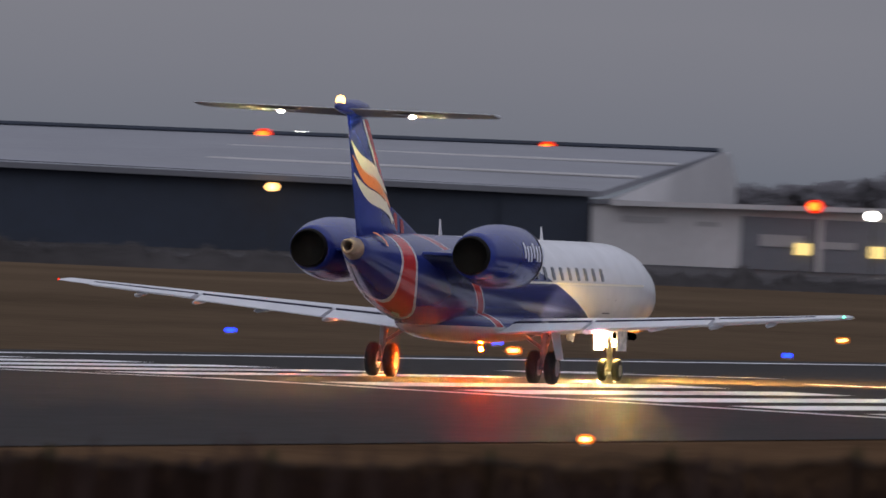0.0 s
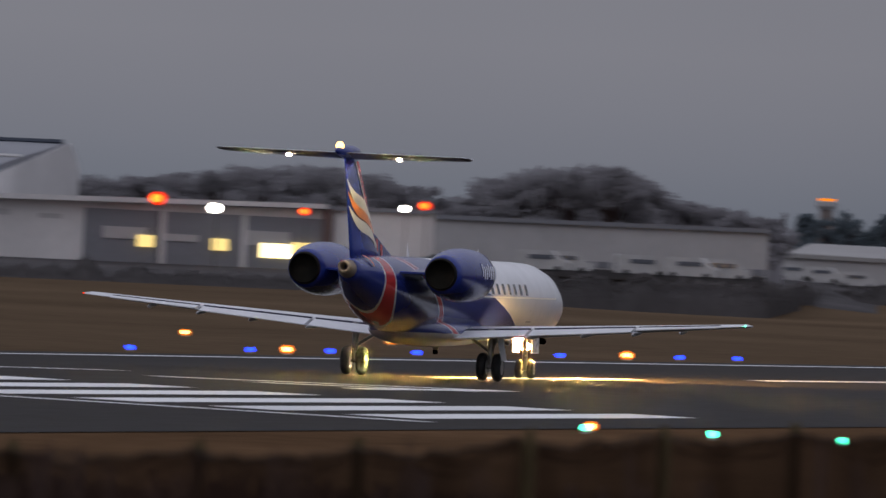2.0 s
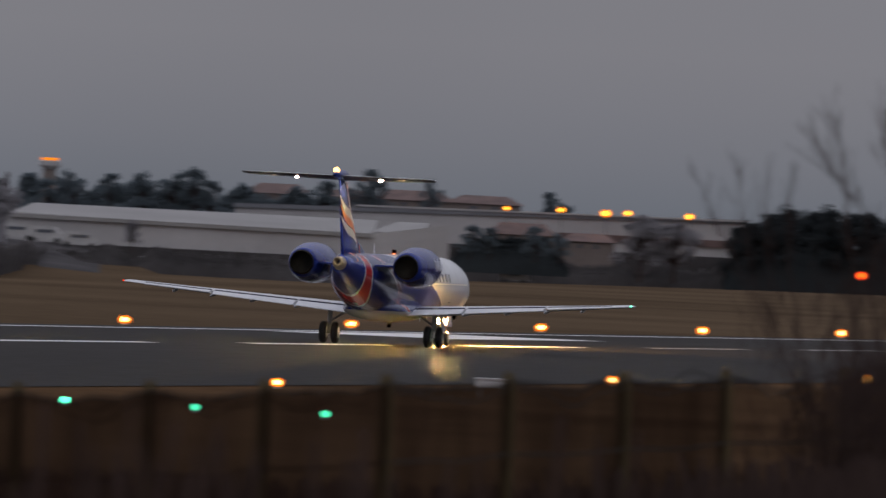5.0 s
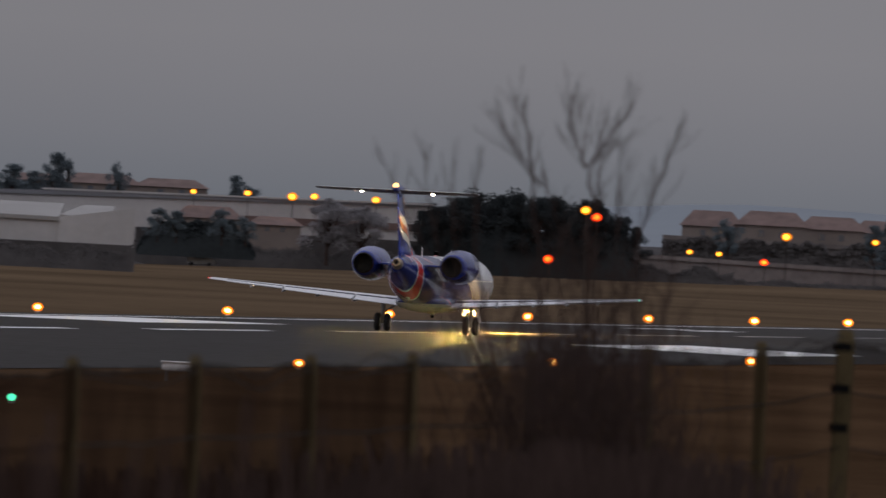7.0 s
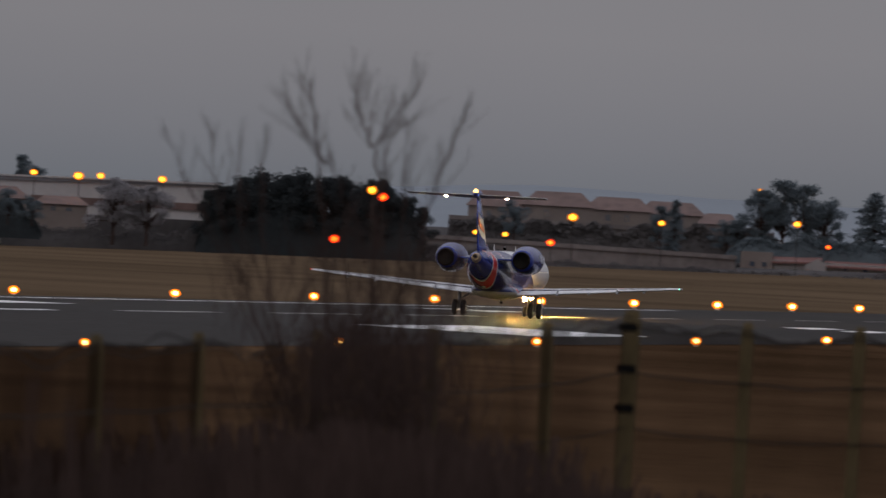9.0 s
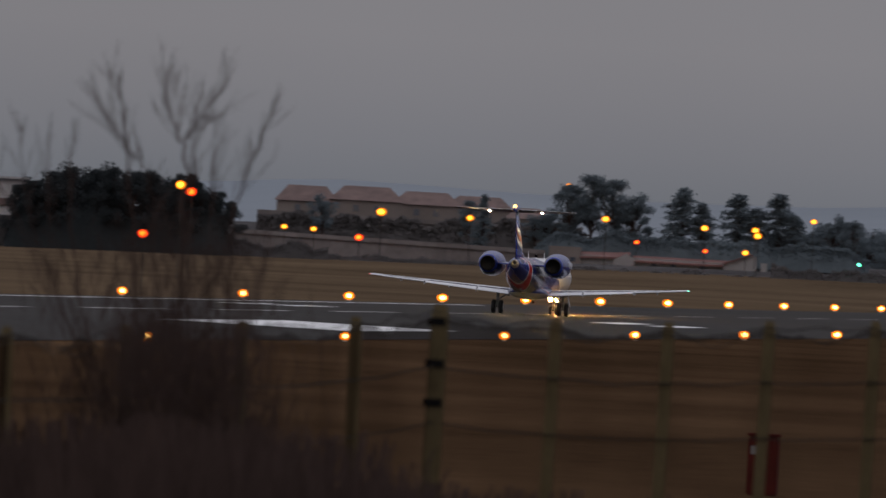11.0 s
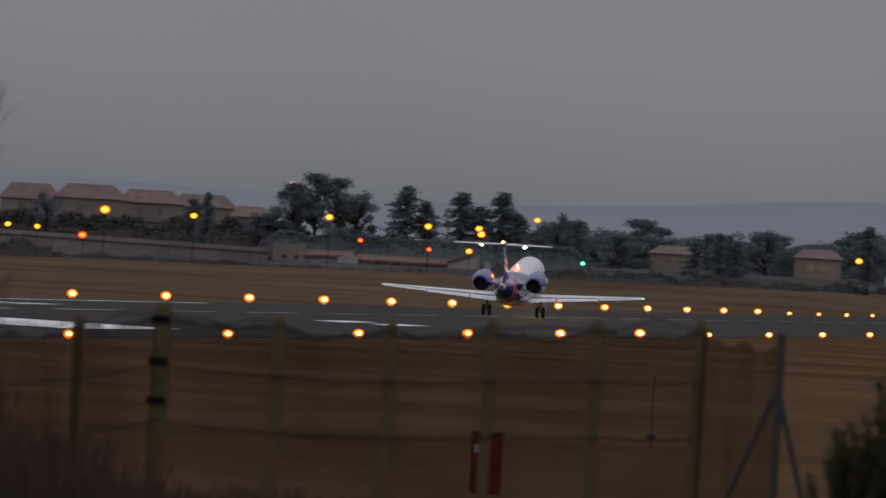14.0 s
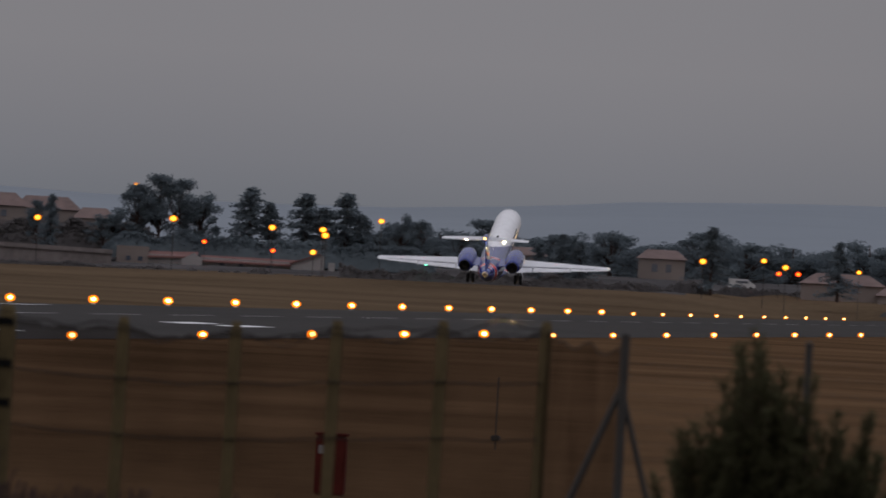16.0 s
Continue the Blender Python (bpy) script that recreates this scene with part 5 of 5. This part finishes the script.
    for y in (9.0, 10.6):
        part("belly_antenna", loft([[(-0.015, y + 0.1, 1.28), (0.015, y + 0.1, 1.28), (0.015, y - 0.1, 1.28), (-0.015, y - 0.1, 1.28)], [(-0.008, y - 0.06, 1.0), (0.008, y - 0.06, 1.0), (0.008, y - 0.12, 1.0), (-0.008, y - 0.12, 1.0)]]), WHITE, hull)

    bm = bmesh.new()
    q = []
    for k in range(7):
        b = radians(18 + 9 * k)
        q.append([bm.verts.new((0.50 * math.sin(b) + 0.0, y, 2.99 + 0.505 * math.cos(b) + (0.02 if y > -9.3 else 0.0))) for y in (-9.35 + 0.02 * k, -9.17 + 0.01 * k)])
    for u, v in zip(q, q[1:]):
        bm.faces.new((u[0], u[1], v[1], v[0]))
    for v in bm.verts:
        v.co.x *= 1.09
        v.co.z += 0.05
    part("tail_flash", bm, ORANGE, hull, "small orange flash by the tail cone")

    # wings: box, flaps let down a little, ailerons, tip lamps
    for s in (1, -1):
        st = [0.7, 3.3, 6.6, 9.2, 9.85, 10.02]
        rings = []
        for x in st:
            lead, chord, z = wing_at(x)
            if x > 9.9:
                lead, chord = lead - 0.35, chord * 0.5
            q = wing_ring(x, lead, chord, z, 0.090 if x < 4 else 0.085, 0.76 if x < 9.0 else 1.0)
            rings.append([(s * a, b, c) for a, b, c in q])
        wing = part("wing", loft(rings), WING, plane, "pale grey swept wing", True)
        for name, xa, xb, turn in (("flap", 1.0, 3.25, 5), ("flap", 3.36, 6.5, 5), ("aileron", 6.62, 9.15, 1)):
            rr = []
            for x in (xa, xb):
                lead, chord, z = wing_at(x)
                hy, hz = lead - 0.755 * chord, z + 0.012 * chord
                c, t = 0.27 * chord, radians(turn)
                sec = [(0.0, 0.10 * c), (-0.25 * c, 0.11 * c), (-c, 0.012), (-c, -0.012), (-0.25 * c, -0.09 * c), (0.0, -0.09 * c)]
                rr.append([(s * x, hy + math.cos(t) * a, hz - 0.02 + b + math.sin(t) * a) for a, b in sec])
            part(name, loft(rr), WING, wing, "")
            q = [wing_at(x) for x in (xa, xb)]
            part("hinge_gap", loft([[(s * x, w[0] - 0.745 * w[1], w[2] + 0.062 * w[1] * 0.75), (s * x, w[0] - 0.765 * w[1], w[2] + 0.060 * w[1] * 0.75), (s * x, w[0] - 0.765 * w[1], w[2] - 0.04), (s * x, w[0] - 0.745 * w[1], w[2] - 0.04)] for x, w in zip((xa, xb), q)]), SEAM, wing, "dark gap at the hinge")
        for x in (3.3, 5.0, 6.55, 8.0):
            lead, chord, z = wing_at(x)
            part("track_fairing", loft([ring(lead - chord * u, w, z - 0.10 - d, 10, w * 1.3, s * x) for u, w, d in ((0.5, 0.02, -0.03), (0.7, 0.05, -0.02), (0.95, 0.045, 0.02), (1.04, 0.012, 0.03))]), WING, wing, "", True)
        lead, chord, z = wing_at(9.95)
        part("tip_lamp", ball((s * 9.95, lead - chord * 0.95, z + 0.02), 0.03, 1, 1), L_GREEN if s > 0 else L_RED, wing, "tiny lit wing tip lamp")

    # landing lamps let into the wing roots, shining ahead and down
    for s in (1, -1):
        bm = bmesh.new()
        way = Vector((s * 0.05, 0.93, -0.36)).normalized()
        u = way.cross(Vector((0, 0, 1))).normalized()
        v = u.cross(way)
        c = Vector((s * 1.75, 3.62, 1.16))
        bm.faces.new([bm.verts.new(c + u * (0.08 * math.cos(k * math.tau / 16)) + v * (0.08 * math.sin(k * math.tau / 16))) for k in range(16)])
        lens = part("root_lamp", bm, L_ROOT, plane, "blazing warm landing lamp at the wing root")
        back = loft([[tuple(c - way * d + u * (q * math.cos(k * math.tau / 16)) + v * (q * math.sin(k * math.tau / 16))) for k in range(16)] for d, q in ((0.008, 0.095), (0.02, 0.10), (0.14, 0.07), (0.18, 0.02))])
        part("lamp_bowl", back, LEG, lens, "grey lamp bowl", True)

    # tail
    fin_rings = []
    for z, lead, trail, th in ((3.15, -5.9, -10.0, 0.15), (3.7, -7.0, -10.25, 0.14), (5.2, -8.75, -10.95, 0.11), (6.45, -10.0, -11.55, 0.09)):
        q = wing_ring(0, lead, lead - trail, 0, th * 0.8, 1.0, 15, 0.0, 1.0)
        fin_rings.append([(c, b, z) for a, b, c in q])
    fin = part("fin", loft(fin_rings), BLUE, plane, "blue swept fin with cream and orange swooshes", True)
    part("dorsal_fin", loft([[(0.06, -7.2, 3.3), (-0.06, -7.2, 3.3), (-0.02, -7.2, 4.15), (0.02, -7.2, 4.15)], [(0.03, -4.6, 3.4), (-0.03, -4.6, 3.4), (-0.01, -4.6, 3.5), (0.01, -4.6, 3.5)]]), BLUE, fin)

    for s in (1, -1):
        for y0 in (-6.95, -6.35):
            bm = bmesh.new()
            hi = 3.5 + 0.65 * (-4.6 - y0) / 2.6
            bm.faces.new([bm.verts.new(c) for c in ((s * 0.062, y0, 3.35), (s * 0.058, y0 + 0.28, 3.35), (s * 0.034, y0 + 0.18, hi - 0.1), (s * 0.034, y0 - 0.1, hi - 0.05))])
            part("dorsal_band", bm, RED, fin, "red band")

    def fin_side(y, z):
        u = (z - 3.7) / (6.45 - 3.7)
        lead, trail = -7.0 - 3.0 * u, -10.25 - 1.3 * u
        sx = min(max((lead - y) / (lead - trail), 0.01), 1)
        th = (0.14 - 0.05 * u) * 0.8 * (lead - trail)
        return th * 5 * (0.2969 * math.sqrt(sx) - 0.126 * sx - 0.3516 * sx * sx + 0.2843 * sx ** 3 - 0.1 * sx ** 4)

    def swoosh(name, material, za, zb, w, label):
        """A wavy blade of paint from the trailing edge down to the leading edge."""
        for s in (1, -1):
            bm = bmesh.new()
            rows = []
            for k in range(25):
                v = k / 24
                u_z = za + (zb - za) * (v + 0.10 * math.sin(v * math.tau))
                half = w * math.sin(math.pi * min(max(v, 0.02), 0.98)) ** 0.7
                uz = (u_z - 3.7) / 2.75
                y = (-10.15 - 1.3 * uz) * (1 - v) + (-7.15 - 3.0 * uz) * v
                col = []
                for j in range(5):
                    z = u_z + half * (j / 2 - 1)
                    col.append(bm.verts.new((s * (fin_side(y, z) + 0.012), y, z)))
                rows.append(col)
            for a, b in zip(rows, rows[1:]):
                for j in range(4):
                    bm.faces.new((a[j], a[j + 1], b[j + 1], b[j]))
            part(name, bm, material, fin, label, True)

    swoosh("swoosh", CREAM, 5.68, 4.45, 0.17, "cream swoosh")
    swoosh("swoosh", ORANGE, 5.34, 4.12, 0.155, "orange swoosh")
    swoosh("swoosh", CREAM, 4.92, 3.74, 0.165, "cream swoosh")
    for name, material, c0, c1, label in (("leading_band", RED, 0.04, 0.50, "red band along the leading edge"), ("gold_line", CREAM, 0.52, 0.66, "pale gold line beside the red band")):
        for s in (1, -1):
            bm = bmesh.new()
            for k in range(12):
                q = []
                for kk, f in ((k, c0), (k + 1, c0), (k + 1, c1), (k, c1)):
                    z = 3.75 + kk * 0.205
                    u = (z - 3.7) / 2.75
                    y = (-7.0 - 3.0 * u) - f
                    q.append(bm.verts.new((s * (fin_side(y, z) + 0.012), y, z)))
                bm.faces.new(q)
            part(name, bm, material, fin, label)
    part("tail_bullet", loft([ring(y, r, 6.47, 16, r * 0.9) for y, r in ((-9.6, 0.03), (-10.0, 0.14), (-10.7, 0.21), (-11.6, 0.20), (-12.2, 0.12), (-12.45, 0.03))]), BLUE, fin, "", True)
    part("tail_lamp", ball((0, -12.1, 6.62), 0.125, 1, 2), L_TAIL, fin, "bright warm lamp on the tail")
    part("lamp_stem", tube((0, -11.9, 6.45), (0, -12.06, 6.58), 0.05), LEG, fin)
    for s in (1, -1):
        rr = []
        for x, lead, chord in ((0.1, -9.9, 2.0), (3.53, -10.8, 1.15), (3.70, -11.1, 0.78)):
            rr.append([(s * a, b, c - (b + 11.7) * 0.055) for a, b, c in wing_ring(x, lead, chord, 6.42, 0.085, 1.0, 9, 0.0, 1.0)])
        stab = part("tailplane", loft(rr), WING, plane, "pale grey tailplane, underside coloured tan-grey for shade", True)
        stab.data.materials.append(UNDERSKIN)
        # downward faces take the darker colour in place of shade
        for f in stab.data.polygons:
            f.material_index = 1 if f.normal.z < -0.01 else 0
        part("logo_lamp", loft([ring(y, w * 0.7, 6.30, 12, w * 0.32, s * 1.62) for y, w in ((-11.3, 0.02), (-11.4, 0.07), (-11.55, 0.085), (-11.65, 0.06))]), L_LOGO, stab, "small white lamp under the tailplane", True)
        # plate added above the lamp to keep its light off the tailplane
        part("lamp_baffle", a_box(s * 1.62 - 0.42, -11.72, 6.335, s * 1.62 + 0.42, -11.0, 6.35, 0.004), WING, stab, "flat plate added to keep lamp light off the tailplane")

    # engines
    for s in (1, -1):
        cx, cz = s * 2.03, 3.08
        nac = part("engine", loft([ring(y, r, cz, 36, None, cx) for y, r in ((-3.16, 0.58), (-3.03, 0.64), (-3.07, 0.70), (-3.44, 0.755), (-4.27, 0.785), (-5.25, 0.775), (-6.08, 0.70), (-6.73, 0.575), (-7.10, 0.48), (-7.09, 0.45), (-6.65, 0.43))]), BLUE, plane, "glossy blue engine nacelle", True)
        part("intake_lip", loft([ring(y, r, cz, 36, None, cx) for y, r in ((-3.13, 0.585), (-3.02, 0.63), (-3.00, 0.66), (-3.05, 0.715), (-3.24, 0.745))], None, False), STEEL, nac, "bare metal intake lip", True)
        part("exhaust_nozzle", loft([ring(y, r, cz, 28, None, cx) for y, r in ((-7.06, 0.49), (-7.22, 0.435), (-7.23, 0.41), (-6.81, 0.40), (-5.33, 0.38), (-5.25, 0.02))]), SOOT, nac, "black sooty exhaust nozzle, darkened for its inner shade", True)
        part("pylon", loft([[(s * 0.85, -4.3, 2.98), (s * 0.85, -4.3, 3.22), (s * 1.45, -4.4, 3.20), (s * 1.45, -4.4, 3.00)], [(s * 0.75, -6.95, 3.06), (s * 0.75, -6.95, 3.12), (s * 1.6, -6.7, 3.12), (s * 1.6, -6.7, 3.06)]]), BLUE, nac)
        # lettering block: plain bars in place of the name
        for k in range(7):
            bm = bmesh.new()
            y = -5.05 + k * 0.27
            for j in range(4):
                a0, a1 = radians(62 + (0 if k in (0, 3) else 6) + j * 7), radians(62 + (0 if k in (0, 3) else 6) + (j + 1) * 7)
                if a1 > radians(96):
                    continue
                r = 0.792
                bm.faces.new([bm.verts.new((cx + s * r * math.sin(b), yy, cz + r * math.cos(b))) for b, yy in ((a0, y), (a1, y), (a1, y + 0.16), (a0, y + 0.16))])
            part("lettering_bar", bm, BARS, nac, "white lettering bar")

    # landing gear
    for s in (1, -1):
        x = s * 2.05
        gear = part("main_gear", tube((x, 0, 0.42), (x, 0.05, 1.55), 0.085, 0.10, 12), LEG, plane, "main landing gear leg")
        part("axle", tube((x - 0.3, 0, 0.42), (x + 0.3, 0, 0.42), 0.06), LEG, gear)
        part("side_brace", tube((x, 0.02, 0.85), (x - s * 0.85, 0.0, 1.40), 0.045), LEG, gear)
        part("drag_brace", tube((x, 0.02, 0.80), (x + s * 0.05, 0.75, 1.42), 0.04), LEG, gear)
        part("torque_link", tube((x, -0.12, 0.5), (x, -0.26, 0.78), 0.03), LEG, gear)
        if s > 0:
            part("gear_door", loft([[(x + s * 0.40, -0.3, 0.62), (x + s * 0.42, -0.3, 0.62), (x + s * 0.42, 0.35, 0.62), (x + s * 0.40, 0.35, 0.62)], [(x + s * 0.22, -0.4, 1.42), (x + s * 0.24, -0.4, 1.42), (x + s * 0.24, 0.45, 1.42), (x + s * 0.22, 0.45, 1.42)]]), WING, gear, "pale grey slanting gear door")
        for w in (-0.23, 0.23):
            rr = [(-0.13, 0.20), (-0.13, 0.33), (-0.10, 0.39), (-0.05, 0.42), (0.05, 0.42), (0.10, 0.39), (0.13, 0.33), (0.13, 0.20)]
            wheel = part("wheel", loft([[(x + w + a, r * math.sin(k * math.tau / 28), 0.42 + r * math.cos(k * math.tau / 28)) for k in range(28)] for a, r in rr]), RUBBER, gear, "black tyre", True)
            part("rim", loft([[(x + w + a, r * math.sin(k * math.tau / 20), 0.42 + r * math.cos(k * math.tau / 20)) for k in range(20)] for a, r in ((-0.135, 0.17), (-0.137, 0.21), (0.137, 0.21), (0.135, 0.17))]), LEG, wheel, "grey metal rim")
    gear = part("nose_gear", tube((0, 14.35, 0.30), (0, 14.15, 1.40), 0.07, 0.08, 12), LEG, plane, "nose landing gear leg")
    part("axle", tube((-0.24, 14.35, 0.30), (0.24, 14.35, 0.30), 0.045), LEG, gear)
    for w in (-0.19, 0.19):
        rr = [(-0.09, 0.15), (-0.09, 0.24), (-0.06, 0.28), (0.0, 0.30), (0.06, 0.28), (0.09, 0.24), (0.09, 0.15)]
        wheel = part("wheel", loft([[(w + a, 14.35 + r * math.sin(k * math.tau / 24), 0.30 + r * math.cos(k * math.tau / 24)) for k in range(24)] for a, r in rr]), RUBBER, gear, "black tyre", True)
        part("rim", loft([[(w + a, 14.35 + r * math.sin(k * math.tau / 16), 0.30 + r * math.cos(k * math.tau / 16)) for k in range(16)] for a, r in ((-0.095, 0.11), (-0.097, 0.15), (0.097, 0.15), (0.095, 0.11))]), LEG, wheel, "grey metal rim")
    for s in (1, -1):
        part("gear_door", a_box(s * 0.30 - 0.015, 13.8, 0.80, s * 0.30 + 0.015, 14.75, 1.40, 0.01), WHITE, gear, "white gear door")
    part("drag_brace", tube((0, 14.3, 0.75), (0, 13.3, 1.35), 0.04), LEG, gear)
    part("lamp_bracket", a_box(-0.3, 14.48, 0.93, 0.3, 14.54, 1.02), LEG, gear)
    for x in (-0.22, 0.0, 0.22):
        part("landing_lamp", ball((x * 0.8, 14.60, 0.99), 0.09, 1, 2), L_LAND, gear, "blazing warm landing lamp")
    # deep black tubes added to narrow the landing light into a beam
    for x in (-0.26, 0.26):
        beam = part("beam_lamp", loft([[(x + r * math.sin(k * math.tau / 16), 14.85 + d * 0.8, 1.20 - d * 0.03 + r * math.cos(k * math.tau / 16)) for k in range(16)] for d, r in ((0.0, 0.02), (0.0, 0.10), (0.9, 0.10), (0.9, 0.09), (0.05, 0.09))], None, False), BLACK, gear, "deep dark tube added to narrow the beam")
        bm = bmesh.new()
        bm.faces.new([bm.verts.new((x + 0.085 * math.sin(k * math.tau / 16), 14.92, 1.198 + 0.085 * math.cos(k * math.tau / 16))) for k in range(16)])
        part("beam_lens", bm, L_BEAM, beam, "dazzling lens")

    # red anti-collision beacon under the belly: a lamp in a turning hood, added for its flash
    beacon = part("beacon", tube((0, 1.7, 0.84), (0, 1.7, 0.97), 0.075, 0.12, 16), LEG, plane, "red anti-collision beacon under the belly")
    part("bulb", ball((0, 1.7, 0.78), 0.055, 0.95, 2), L_BEACON, beacon, "glowing red lamp")

    def cowl(r, gap, lo, hi):
        """A round hood, closed at its end, with a gap of that many degrees to the rear."""
        bm = bmesh.new()
        n = 24
        rows = []
        for rr, z in ((r, lo), (r, hi), (r - 0.008, hi), (r - 0.008, lo)):
            rows.append([bm.verts.new((rr * math.sin(b), -rr * math.cos(b), z)) for b in [radians(gap / 2 + (360 - gap) * k / n) for k in range(n + 1)]])
        for u, v in ((0, 1), (1, 2), (2, 3), (3, 0)):
            for k in range(n):
                bm.faces.new((rows[u][k], rows[u][k + 1], rows[v][k + 1], rows[v][k]))
        end = lo if abs(lo) > abs(hi) else hi
        for z in (end, end * 1.05):
            bm.faces.new([bm.verts.new((r * math.sin(k * math.tau / n), -r * math.cos(k * math.tau / n), z)) for k in range(n)])
        return bm

    # dark screens added to block stray light between flashes
    screen = part("beacon_screen", cowl(0.078, 190, -0.07, 0.066), BLACK, beacon, "fixed dark screen added to block light towards the nose")
    screen.location = (0, 1.7, 0.78)
    hood = part("beacon_hood", cowl(0.068, 124, -0.066, 0.062), BLACK, beacon, "turning dark hood added to make the lamp flash")
    crown = part("upper_beacon", tube((0, 2.0, 3.52), (0, 2.0, 3.58), 0.11, 0.075, 16), LEG, plane, "red anti-collision beacon on top of the fuselage")
    part("bulb", ball((0, 2.0, 3.66), 0.066, 0.95, 2), L_UPPER, crown, "glowing red lamp")
    shade = part("beacon_screen", cowl(0.088, 60, -0.075, 0.080), BLACK, crown, "fixed dark screen added to block light towards the nose")
    shade.location = (0, 2.0, 3.66)
    lid = part("beacon_hood", cowl(0.078, 100, -0.073, 0.076), BLACK, crown, "turning dark hood added to make the lamp flash")
    return plane, hood, lid


airliner, beacon_hood, upper_hood = build_airliner()


# ---- what moves ----
def motions():
    roll_out = [
        (0.0, 325.25, 0.20, 0.0),
        (0.5, 339.95, 0.20, 0.0),
        (1.0, 356.90, 0.20, 0.0),
        (1.5, 374.42, 0.20, 0.0),
        (2.0, 394.41, 0.20, 0.0),
        (2.5, 413.26, 0.20, 0.0),
        (3.0, 433.60, 0.20, 0.0),
        (3.5, 453.38, 0.20, 0.0),
        (4.0, 476.36, 0.20, 0.0),
        (4.5, 499.07, 0.20, 0.0),
        (5.0, 524.69, 0.20, 0.0),
        (5.5, 547.46, 0.20, 0.0),
        (6.0, 572.28, 0.20, 0.0),
        (6.5, 597.68, 0.20, 0.0),
        (7.0, 623.63, 0.20, 0.0),
        (7.5, 649.88, 0.20, 0.0),
        (8.0, 678.18, 0.20, 0.0),
        (8.5, 703.36, 0.20, 0.0),
        (9.0, 732.35, 0.20, 0.0),
        (9.5, 760.88, 0.20, 0.0),
        (10.0, 789.72, 0.20, 0.0),
        (10.5, 819.01, 0.20, 0.0),
        (11.0, 848.75, 0.20, 0.0),
        (11.5, 879.14, 0.20, 0.0),
        (12.0, 910.88, 0.20, 0.0),
        (12.5, 939.42, 0.22, 0.6),
        (13.0, 972.79, 0.24, 1.4),
        (13.5, 1003.91, 0.22, 2.9),
        (14.0, 1038.91, 0.24, 5.0),
        (14.5, 1071.09, 0.30, 7.0),
        (15.0, 1104.59, 0.75, 9.7),
        (15.5, 1138.46, 1.68, 11.4),
        (16.0, 1175.52, 3.36, 13.0),
    ]
    walk(airliner, [(t, pose(RUNWAY_X, y, z, pitch)) for t, y, z, pitch in roll_out])

    def flashes(hood, x, y, z, first):
        """The hood whips its gap past the rear once in each period, and creeps in between."""
        rows, period = [(0.0, pose(x, y, z, 0, 0, 180))] if first > 0.1 else [], 1.208
        for k in range(15):
            for dt, a in ((-0.5, -180), (-2 / FPS, -160), (-1 / FPS, -88), (0.0, 0), (1 / FPS, 88), (2 / FPS, 160)):
                t = round((first + period * k) * FPS) / FPS + dt
                if 0.04 < t <= 16.0 or (k == 0 and dt == 0.0):
                    rows.append((t, pose(x, y, z, 0, 0, a)))
        rows.append((16.4, pose(x, y, z, 0, 0, 180)))
        walk(hood, rows)

    flashes(beacon_hood, 0, 1.7, 0.78, 0.0)
    flashes(upper_hood, 0, 2.0, 3.66, 0.752)


motions()
